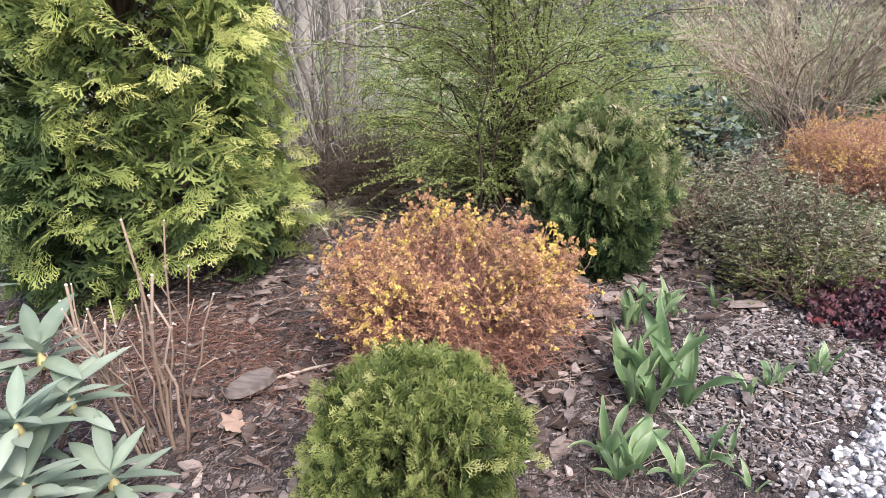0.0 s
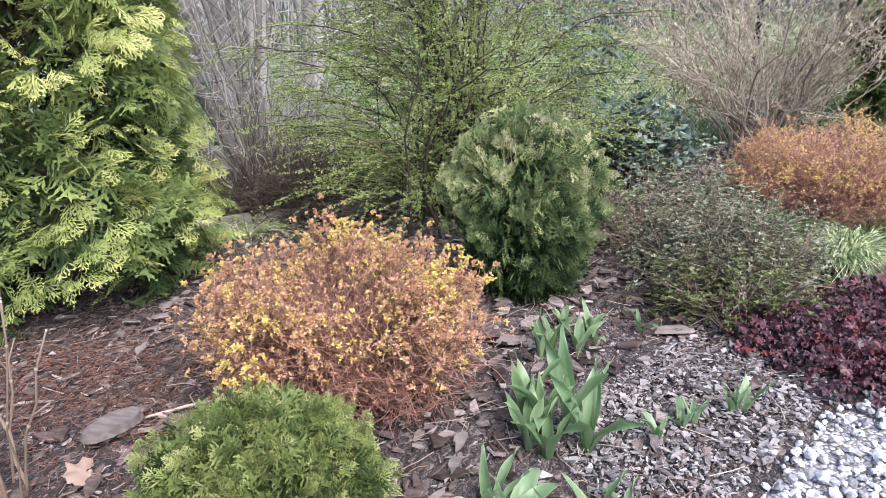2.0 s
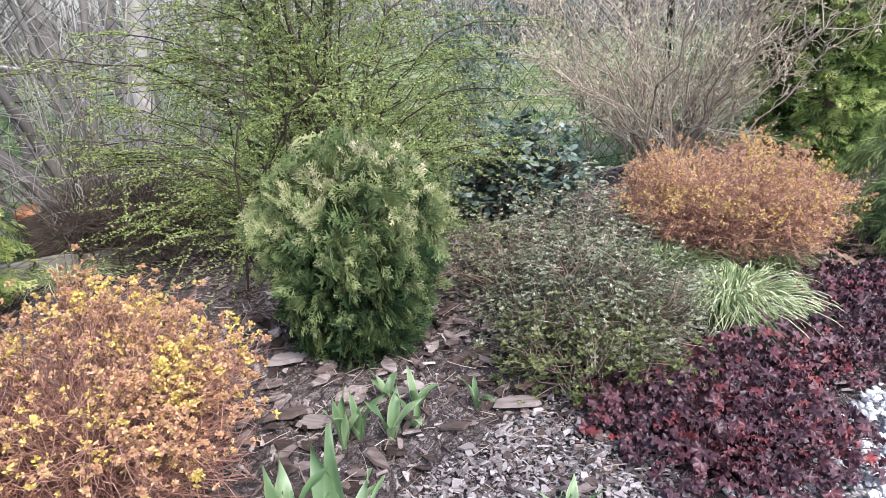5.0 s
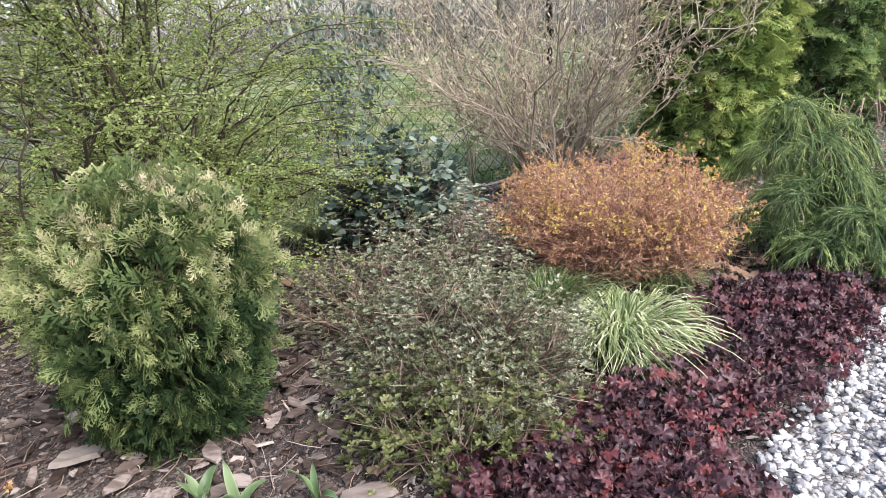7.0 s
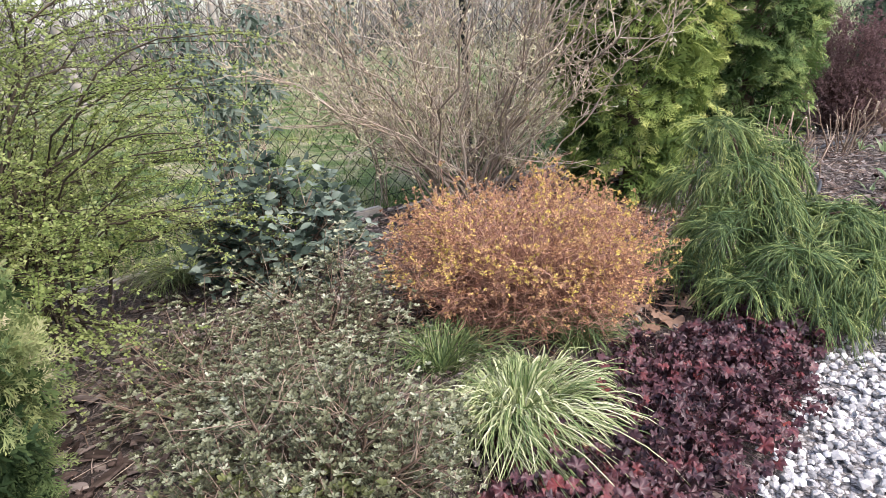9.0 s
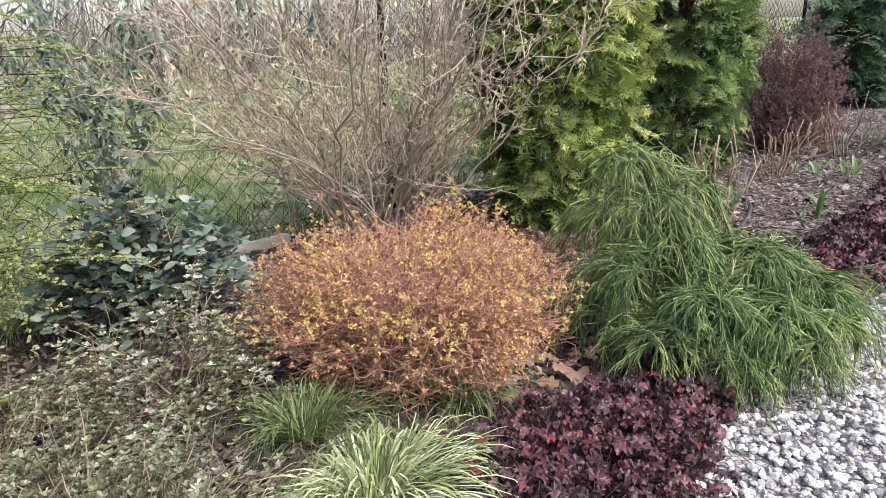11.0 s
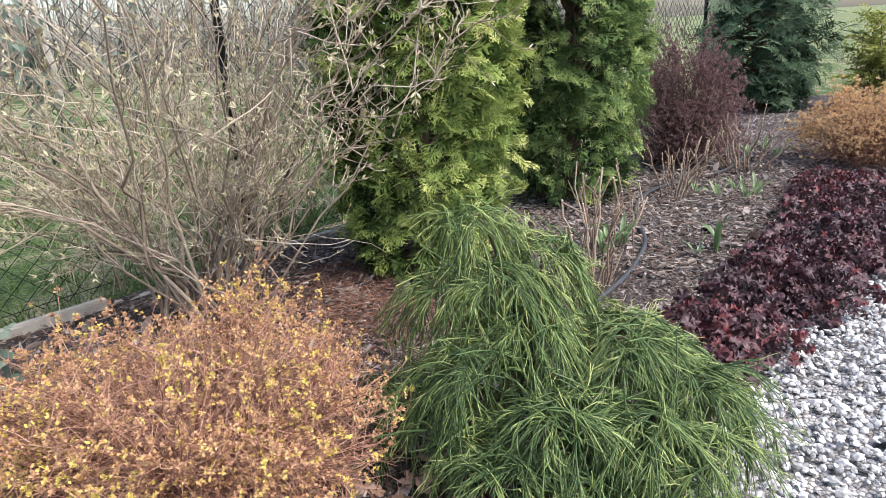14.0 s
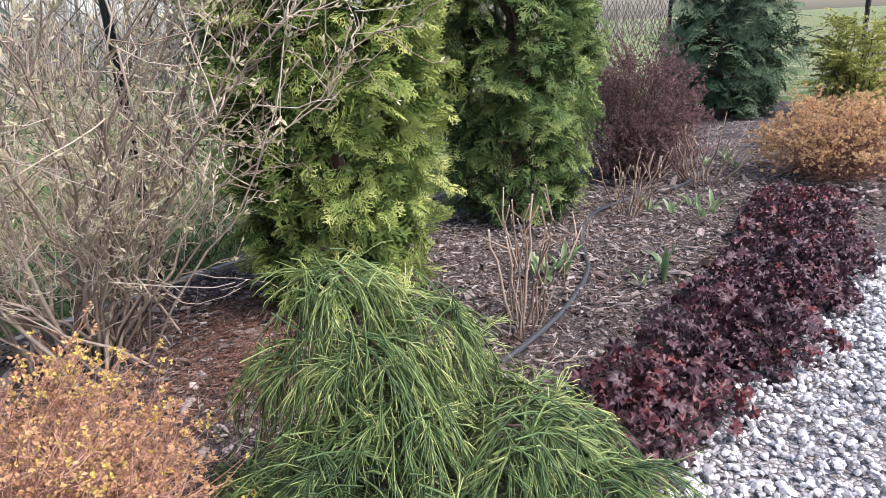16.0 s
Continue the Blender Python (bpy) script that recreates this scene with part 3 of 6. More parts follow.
def scale_conifer(name, label, x, y, radius, height, clumps, per_clump, size, material, low=0.05, flat=1.0, out=1.0, rise=0.15, clump_r=0.1, seed=1, fronds=FRONDS, tone=(0.3, 0.75), group="", top_tone=0.0, trunk_r=0.03, lobes=0.12, squash=(1, 1), droop=0.0, shell=0.62, sunlit_tone=(0, 0), face=0.3, coarse_above=1.4, hollow=None):
    """A clipped or columnar conifer. radius: a function of the height fraction."""
    r = np.random.default_rng(seed)
    root = thing(name, label, "conifer", x, y, 0, group)
    z = np.linspace(0.001, 1, 200)
    w = np.maximum(radius(z), 0.02) * np.sqrt(1 + (np.gradient(radius(z), z) / height) ** 2)
    cdf = np.cumsum(w) / w.sum()
    zc = np.interp((np.arange(clumps) + r.uniform(0, 1, clumps)) / clumps, cdf, z)
    th = r.permutation(clumps) * 2.39996 + r.normal(0, 0.3, clumps)
    ph = r.uniform(0, 6.28, 4)
    rr = radius(zc) * (1 + lobes * (0.6 * np.sin(3 * th + 5 * zc + ph[0]) + 0.6 * np.sin(5 * th - 9 * zc + ph[1]))) * r.uniform(0.84, 1.04, clumps)
    slope = np.interp(zc, z, -np.gradient(radius(z), z) / height)
    o = unit(np.stack([np.cos(th), np.sin(th), np.clip(slope, -0.9, 3)], -1))
    c = np.stack([rr * np.cos(th) * squash[0], rr * np.sin(th) * squash[1], low + zc * (height - low)], -1)
    # Inner shells: their sprays later get a darker tone that paints in shade.
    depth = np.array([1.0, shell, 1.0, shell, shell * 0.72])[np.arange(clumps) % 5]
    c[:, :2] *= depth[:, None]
    if hollow:
        bearing, spread, top = hollow
        off = np.abs((th - bearing + np.pi) % (2 * np.pi) - np.pi)
        stay = ~((off < spread * r.uniform(0.75, 1.2, clumps)) & (c[:, 2] < top * r.uniform(0.6, 1.15, clumps)))
        c, o, zc, depth, th = c[stay], o[stay], zc[stay], depth[stay], th[stay]
        clumps = len(c)
    m = per_clump
    C, O = np.repeat(c, m, 0), np.repeat(o, m, 0)
    k = len(C)
    # each clump is a branchlet whose sprays spread as one fan
    lead = unit(o * out + r.normal(0, 0.38, (clumps, 3)) + UP * (rise - droop))
    tip = r.normal(0, 0.4, (clumps, 3))
    up = unit(UP * flat + tip + o * face) if flat > 0 else unit(np.cross(lead, UP) * np.where(r.uniform(0, 1, (clumps, 1)) < 0.5, -1, 1) + tip * 0.8 + o * face)
    across = unit(np.cross(lead, up))
    up = np.cross(across, lead)
    turn = (np.tile(np.linspace(-0.8, 0.8, m), clumps) + r.normal(0, 0.3, k))[:, None]
    L, A, V = np.repeat(lead, m, 0), np.repeat(across, m, 0), np.repeat(up, m, 0)
    axis = unit(L * np.cos(turn) + A * np.sin(turn) + r.normal(0, 0.2, (k, 3)) - UP * 0.12 * np.abs(turn))
    pos = C + A * np.sin(turn) * clump_r * 1.2 + L * r.uniform(-0.7, 0.6, (k, 1)) * clump_r + r.normal(0, 0.35, (k, 3)) * clump_r - O * size * 0.4
    normal = unit(V + r.normal(0, 0.26, (k, 3)))
    # Painted sunlight: tone rises on the side of the crown facing the sun.
    ctone = np.repeat(r.uniform(*tone, clumps) + top_tone * (zc - 0.4) + o[:, 0] * sunlit_tone[0] + o[:, 1] * sunlit_tone[1], m) + r.normal(0, 0.1, k) - np.repeat((depth < 1) * 0.3, m)
    geo = Geo()
    which = r.integers(0, len(fronds), k)
    sz = size * r.uniform(0.7, 1.25, k)
    high = np.repeat(c[:, 2] > coarse_above, m)
    keep = ~high | (np.random.default_rng(seed + 900).uniform(0, 1, k) < 0.55)
    sz = np.where(high, sz * 1.3, sz)
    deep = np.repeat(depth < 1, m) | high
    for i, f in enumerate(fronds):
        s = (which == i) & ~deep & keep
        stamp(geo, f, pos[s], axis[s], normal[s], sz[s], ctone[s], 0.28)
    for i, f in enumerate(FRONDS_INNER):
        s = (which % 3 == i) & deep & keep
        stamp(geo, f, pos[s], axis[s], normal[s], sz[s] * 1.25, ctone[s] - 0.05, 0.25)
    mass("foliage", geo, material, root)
    wood = Geo()
    kk = 8
    tz = np.linspace(-0.03, height * 0.9, kk)
    tp = np.stack([0.02 * np.sin(tz * 5), 0.02 * np.cos(tz * 4), tz], -1)[None]
    tubes(wood, tp, np.linspace(trunk_r, trunk_r * 0.25, kk)[None], 8, 0.5)
    part("trunk", wood, M_bark, root)
    limbs = Geo()
    nb = min(90, clumps)
    sel = r.permutation(clumps)[:nb]
    p2 = c[sel] * np.array([0.92, 0.92, 1])
    p0 = np.stack([0 * p2[:, 0], 0 * p2[:, 0], p2[:, 2] * 0.72], -1)
    p1 = (p0 + p2) / 2 - UP * 0.02 + r.normal(0, 0.02, p0.shape)
    tubes(limbs, bezier(p0, p1, p2, 5), np.linspace(0.25, 0.07, 5)[None] * trunk_r, 4, r.uniform(0.2, 0.7, nb))
    mass("limb_work", limbs, M_bark, root)
    return root


def column(r0, top=0.75, foot=0.72):
    return lambda z: r0 * np.clip(foot + 0.9 * z, 0, 1) * np.sqrt(np.clip(1 - np.clip((z - top) / (1.02 - top), 0, 1) ** 2, 0, 1))


def egg(r0, low=0.55, belly=0.5):
    return lambda z: r0 * (low + (1 - low) * np.sin(np.clip(z / belly, 0, 1) * np.pi / 2)) * np.sqrt(np.clip(1 - np.clip((z - belly) / (1.01 - belly), 0, 1) ** 2.4, 0, 1))


# top_tone lightens this column's top and darkens its foot, painting in foot shade.
scale_conifer("column_thuja", "tall golden-green thuja with layered sprays to the ground", -1.31, 2.61, column(0.64, 0.75, 0.9), 2.5, 1650, 6, 0.092, M_thuja, low=0.06, seed=3, sunlit_tone=(0.3, -0.02), tone=(0.3, 0.6), trunk_r=0.05, clump_r=0.05, lobes=0.1, shell=0.85, flat=0.6, face=0.9, droop=0.2, top_tone=0.42, hollow=(-0.55, 0.5, 0.24))
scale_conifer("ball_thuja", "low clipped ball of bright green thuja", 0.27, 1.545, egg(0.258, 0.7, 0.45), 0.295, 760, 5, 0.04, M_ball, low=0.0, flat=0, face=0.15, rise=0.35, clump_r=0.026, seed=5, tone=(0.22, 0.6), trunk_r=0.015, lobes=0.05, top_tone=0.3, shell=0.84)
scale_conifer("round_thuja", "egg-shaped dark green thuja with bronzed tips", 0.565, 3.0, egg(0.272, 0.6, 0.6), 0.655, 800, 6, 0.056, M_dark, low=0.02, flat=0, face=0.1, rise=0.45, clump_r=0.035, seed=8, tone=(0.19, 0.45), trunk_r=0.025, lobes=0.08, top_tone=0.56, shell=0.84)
scale_conifer("column_thuja", "tall yellow-green thuja, bare and brown at its foot", 2.65, 5.68, column(0.46), 2.7, 1300, 5, 0.094, M_lime, low=0.06, seed=11, sunlit_tone=(0.1, -0.08), tone=(0.38, 0.76), trunk_r=0.04, clump_r=0.05, shell=0.82, flat=0.5, face=0.9, droop=0.12, lobes=0.1, group="thuja screen")
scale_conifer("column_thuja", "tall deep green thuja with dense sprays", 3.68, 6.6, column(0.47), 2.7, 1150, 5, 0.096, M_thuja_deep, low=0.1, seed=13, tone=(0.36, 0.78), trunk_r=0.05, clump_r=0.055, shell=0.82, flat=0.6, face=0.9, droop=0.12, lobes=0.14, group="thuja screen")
scale_conifer("cypress_tree", "broad grey-green cypress with nodding sprays", 7.0, 9.75, lambda z: 0.84 * np.clip(1 - z * 0.75, 0.05, 1) * np.clip(0.6 + 2 * z, 0, 1), 3.2, 420, 7, 0.16, M_conifer, low=0.1, coarse_above=1.7, seed=17, fronds=FRONDS_LIGHT, clump_r=0.11, face=0.8, droop=0.45, tone=(0.3, 0.85), trunk_r=0.07, shell=0.82)
scale_conifer("cypress_tree", "deep green conifer near the end of the fence", 10.2, 10.2, lambda z: 0.6 * np.clip(1 - z * 0.85, 0.05, 1), 1.7, 90, 8, 0.2, M_conifer, low=0.05, seed=19, fronds=FRONDS_LIGHT, clump_r=0.12, tone=(0.2, 0.6), trunk_r=0.04)


# ---- twiggy shrubs ----
LEAFLET = small_leaf(0.62, 0.16)


def dome_shrub(name, label, x, y, rx, ry, h, stems, twigs, clusters, leaf, twig_mat, leaf_mat, seed, yellow=(0.0, 0.0), category="shrub", group="", low=0.25, twig_r=0.0022, leaf_low=0.3, per=3, spread=0.7, foot=1.0):
    """A dense dome of fine forked stems with clusters of small leaves at their tips."""
    r = np.random.default_rng(seed)
    root = thing(name, label, category, x, y, 0, group)
    th = r.uniform(0, 2 * np.pi, stems)
    el = np.arcsin(r.uniform(low * 0.2, 1, stems))
    k = r.uniform(0.85, 1.03, stems) * (1 + 0.06 * np.sin(3 * th + seed) + 0.05 * np.sin(5 * th + 2 * seed))
    end = np.stack([rx * np.cos(el) ** spread * np.cos(th) * k, ry * np.cos(el) ** spread * np.sin(th) * k, h * (0.12 + 0.88 * np.sin(el)) * k], -1)
    end[:, :2] *= (foot + (1 - foot) * np.clip(end[:, 2] / (h * 0.45), 0, 1))[:, None]
    base = np.stack([r.normal(0, rx * 0.16, stems), r.normal(0, ry * 0.16, stems), np.full(stems, -0.01)], -1)
    ctrl = base + (end - base) * np.array([0.35, 0.35, 0.6]) + r.normal(0, 0.03, end.shape)
    P = bezier(base, ctrl, end, 7)
    P[:, 1:-1] += r.normal(0, rx * 0.014, P[:, 1:-1].shape)
    wood = Geo()
    tubes(wood, P, np.linspace(1.6, 0.5, 7)[None] * twig_r * r.uniform(0.7, 1.3, (stems, 1)), 3, r.uniform(0.1, 0.8, stems))
    mass("stem_thicket", wood, twig_mat, root)
    fine = Geo()
    i = r.integers(0, stems, twigs)
    s = r.uniform(0.25, 0.97, twigs)
    b, d = along(P[i], s)
    dirn = unit(d * 0.8 + r.normal(0, 0.8, d.shape))
    ln = r.uniform(0.1, 0.26, twigs)[:, None] * rx
    e = b + dirn * ln
    T = bezier(b, (b + e) / 2 + r.normal(0, 0.028, b.shape), e, 4)
    T[..., 2] = np.maximum(T[..., 2], 0.005)
    tubes(fine, T, np.linspace(0.8, 0.35, 4)[None] * twig_r, 3, r.uniform(0.2, 1.0, twigs))
    mass("twig_thicket", fine, twig_mat, root)
    tips = np.concatenate([T[:, -1], T[:, 1], P[:, -1], P[:, -2]])
    f = (tips[:, 0] / rx) ** 2 + (tips[:, 1] / ry) ** 2 + (tips[:, 2] / h) ** 2
    wgt = (tips[:, 2] > h * leaf_low * r.uniform(0.4, 1.3, len(tips))) * np.clip(f - 0.35, 0.02, 1.2)
    j = r.choice(len(tips), clusters, p=wgt / wgt.sum())
    c = tips[j] + r.normal(0, 0.004, (clusters, 3))
    patch = np.array([noise.noise(Vector(p * 8.5 + seed)) for p in c])
    tone = 0.36 + r.normal(0, 0.12, clusters) + 0.5 * yellow[0] * np.clip((patch - 0.02) * 4.5, 0, 1) * r.uniform(0.3, 1.1, clusters) + (r.uniform(0, 1, clusters) < yellow[1]) * 0.4
    C = np.repeat(c, per, 0)
    out = unit(C / np.array([rx, ry, h]) ** 2)
    ax = unit(out * 0.5 + UP * 0.4 + r.normal(0, 0.8, C.shape))
    lv = Geo()
    stamp(lv, LEAFLET, C, ax, r.normal(0, 0.6, C.shape) + UP + out * 0.4, leaf * r.uniform(0.6, 1.3, len(C)), np.repeat(tone, per) + r.normal(0, 0.06, len(C)), 0.1)
    mass("leafage", lv, leaf_mat, root)
    return root


dome_shrub("spirea", "rounded spirea with rusty twigs and orange-yellow new leaves", 0.16, 2.2, 0.47, 0.44, 0.415, 620, 9500, 9600, 0.0088, M_redtwig, M_spirea, 21, (1.15, 0.03), group="orange spireas", per=6, twig_r=0.0015, leaf_low=0.8, spread=0.42, foot=0.66)
dome_shrub("spirea", "loose spirea dome, coppery twigs dotted with yellow leaves", 1.88, 4.12, 0.505, 0.47, 0.46, 620, 9800, 8600, 0.0085, M_coppertwig, M_spirea, 23, (1.15, 0.04), group="orange spireas", per=5, twig_r=0.0015, leaf_low=0.45, spread=0.48, foot=0.7)
dome_shrub("spirea", "golden spirea mound in full young leaf", 5.96, 6.78, 0.53, 0.5, 0.53, 300, 3000, 18000, 0.0098, M_redtwig, M_spirea_far, 25, (0.4, 0.2), group="orange spireas", per=4)
dome_shrub("barberry", "dense purple-brown barberry dome with tiny red leaves", 4.77, 7.32, 0.45, 0.45, 0.98, 420, 3600, 14000, 0.0125, M_barberry, M_barbleaf, 27, low=0.0, per=4, leaf_low=0.08)

# ---- arching and branching shrubs ----
def arching_shrub(name, label, x, y, reach, h, stems, twigs, pitch, leaf, wood_mat, leaf_mat, seed, stem_r=0.006, flat=0.25, twig_len=(0.16, 0.4), per=3, shape=None, lift=0.55, squash=(1, 1), base_r=0.12, tone=(0.25, 0.75), low_bias=0.75, rise=0.35):
    """Stems that rise and arch over, with level side twigs set with small leaves."""
    r = np.random.default_rng(seed)
    root = thing(name, label, "shrub", x, y)
    th = r.uniform(0, 2 * np.pi, stems)
    f = r.uniform(0.15, 1, stems)
    base = np.stack([r.normal(0, base_r, stems), r.normal(0, base_r, stems), np.full(stems, -0.02)], -1)
    level = r.uniform(0, 1, stems) ** low_bias
    f = np.minimum(f, 0.62 + 0.9 * level)
    hz = h * (0.06 + 0.99 * level) * (1.12 - 0.35 * f)
    end = np.stack([reach * f * np.cos(th) * squash[0], reach * f * np.sin(th) * squash[1], hz], -1)
    ctrl = base + (end - base) * np.array([0.3, 0.3, 0]) + UP * (hz * (lift + 0.5))[:, None]
    P = bezier(base, ctrl, end, 10)
    P[:, 1:] += r.normal(0, 0.014, P[:, 1:].shape)
    for s in range(stems):
        wood = Geo()
        tubes(wood, P[s:s + 1], np.linspace(1.0, 0.25, 10)[None] * stem_r * r.uniform(0.6, 1.3), 4, r.uniform(0.1, 0.7))
        part("stem", wood, wood_mat, root)
    i = r.integers(0, stems, twigs)
    b, d = along(P[i], r.uniform(0.25, 0.99, twigs))
    hd = unit(np.c_[d[:, :2] * 1.5 + r.normal(0, 0.6, (twigs, 2)), d[:, 2] * rise + r.normal(0.05, flat, twigs)])
    ln = r.uniform(*twig_len, twigs)[:, None]
    e = b + hd * ln - UP * ln * 0.12
    T = bezier(b, (b + e) / 2 + UP * ln * 0.08 + r.normal(0, 0.01, b.shape), e, 5)
    T[..., 2] = np.maximum(T[..., 2], 0.01)
    fine = Geo()
    tubes(fine, T, np.linspace(0.2, 0.09, 5)[None] * stem_r, 3, r.uniform(0.0, 0.8, twigs))
    mass("twig_work", fine, wood_mat, root)
    cl = [along(T, np.full(twigs, s) + r.uniform(-0.05, 0.05, twigs)) for s in np.linspace(0.12, 1, pitch)]
    c = np.concatenate([q[0] for q in cl])
    dd = np.concatenate([q[1] for q in cl])
    ctone = np.tile(r.uniform(*tone, twigs), pitch)
    C, D = np.repeat(c, per, 0), np.repeat(dd, per, 0)
    ax = unit(D * 0.6 + r.normal(0, 0.7, C.shape) * np.array([1, 1, 0.6]) + UP * 0.2)
    lv = Geo()
    stamp(lv, shape or LEAFLET, C, ax, UP + r.normal(0, 0.5, C.shape), leaf * r.uniform(0.6, 1.3, len(C)), np.repeat(ctone, per) + r.normal(0, 0.1, len(C)), 0.15)
    mass("leafage", lv, leaf_mat, root)
    return root


arching_shrub("arching_shrub", "wide arching shrub with dark twigs and tiny fresh green leaves", 0.04, 3.93, 0.97, 1.3, 110, 2500, 25, 0.0112, M_archtwig, M_berb, 31, stem_r=0.0072, base_r=0.16, flat=0.26, per=3, shape=small_leaf(0.66, 0.1), squash=(1.0, 0.95), tone=(0.42, 0.85), twig_len=(0.18, 0.46), low_bias=0.95, rise=0.6)

# bare shrub with opening buds
def bare_shrub(name, label, x, y, reach, h, stems, seed, buds=2200, wood_mat=M_beige, bud_mat=M_beigebud, stem_r=0.008, twigs=900, base_r=0.09, category="shrub", kink=0.022, spurs=0, bud=(0.009, 0.022)):
    """Crooked stems, side twigs, short spurs and pairs of opening buds at the joints."""
    r = np.random.default_rng(seed)
    root = thing(name, label, category, x, y)
    th = r.uniform(0, 2 * np.pi, stems)
    f = np.sqrt(r.uniform(0.02, 1, stems))
    base = np.stack([r.normal(0, base_r, stems), r.normal(0, base_r, stems), np.full(stems, -0.02)], -1)
    end = np.stack([reach * f * np.cos(th), reach * f * np.sin(th), h * r.uniform(0.45, 1.05, stems) * (1.1 - 0.4 * f)], -1)
    ctrl = base + (end - base) * np.array([0.38, 0.38, 0.62]) + r.normal(0, 0.06, end.shape)
    P = bezier(base, ctrl, end, 10)
    P[:, 2:] += r.normal(0, kink, P[:, 2:].shape)
    for s in range(stems):
        wood = Geo()
        tubes(wood, P[s:s + 1], np.linspace(1.0, 0.28, 10)[None] * stem_r * r.uniform(0.55, 1.35), 5, r.uniform(0.05, 0.7))
        part("branch", wood, wood_mat, root)
    i = r.integers(0, stems, twigs)
    b, d = along(P[i], r.uniform(0.22, 0.99, twigs))
    e = b + unit(d * 0.9 + r.normal(0, 0.6, d.shape) + UP * 0.25) * (r.uniform(0.1, 0.5, twigs) ** 1.2)[:, None]
    T = bezier(b, (b + e) / 2 + r.normal(0, 0.035, b.shape), e, 6)
    T[:, 1:] += r.normal(0, kink * 0.3, T[:, 1:].shape)
    T[..., 2] = np.maximum(T[..., 2], 0.02)
    fine = Geo()
    tubes(fine, T, np.linspace(0.36, 0.17, 6)[None] * stem_r * r.uniform(0.6, 1.3, (twigs, 1)), 3, r.uniform(0.15, 1, twigs))
    tips = T
    if spurs:
        k = r.integers(0, twigs, spurs)
        b2, d2 = along(T[k], r.uniform(0.2, 0.95, spurs))
        e2 = b2 + unit(d2 * 0.6 + r.normal(0, 0.7, d2.shape) + UP * 0.3) * r.uniform(0.03, 0.14, spurs)[:, None]
        S = bezier(b2, (b2 + e2) / 2 + r.normal(0, 0.008, b2.shape), e2, 3)
        tubes(fine, S, np.linspace(0.2, 0.14, 3)[None] * stem_r, 3, r.uniform(0.3, 1, spurs))
        tips = np.concatenate([T, bezier(b2, (b2 + e2) / 2, e2, 6)])
    mass("twig_work", fine, wood_mat, root)
    j = r.integers(0, len(tips), buds)
    c, d = along(tips[j], r.choice([0.3, 0.45, 0.6, 0.75, 0.9, 0.99, 0.99], buds))
    sidew = unit(np.cross(d, r.normal(0, 1, d.shape)))
    lv = Geo()
    size = r.uniform(*bud, buds)
    tn = r.uniform(0.1, 0.95, buds)
    for sg in (-1, 1):
        stamp(lv, small_leaf(0.34, 0.12), c, unit(d + sidew * sg * 0.55 + UP * 0.25), np.cross(d, sidew) + r.normal(0, 0.3, c.shape), size, tn, 0.2)
    mass("bud_scatter", lv, bud_mat, root)
    return root


bare_shrub("lilac_shrub", "bare beige-stemmed shrub with opening grey-green buds", 1.74, 5.3, 1.15, 1.9, 62, 43, twigs=1400, buds=8000, stem_r=0.0072, spurs=2600, bud=(0.012, 0.028), kink=0.026)

# azalea: low spreading twigs with leaf rosettes
def blunt_leaf(width=0.46, fold=0.1):
    w = width / 2
    v = [(0, 0, 0), (w * 0.7, 0.4, fold), (w, 0.75, fold * 0.6), (0, 1, -0.04), (-w, 0.75, fold * 0.6), (-w * 0.7, 0.4, fold)]
    return np.array(v, float), np.array([(0, 1, 2, 3), (0, 3, 4, 5)]), NOTRI


ROSETTE_LEAF = blunt_leaf()


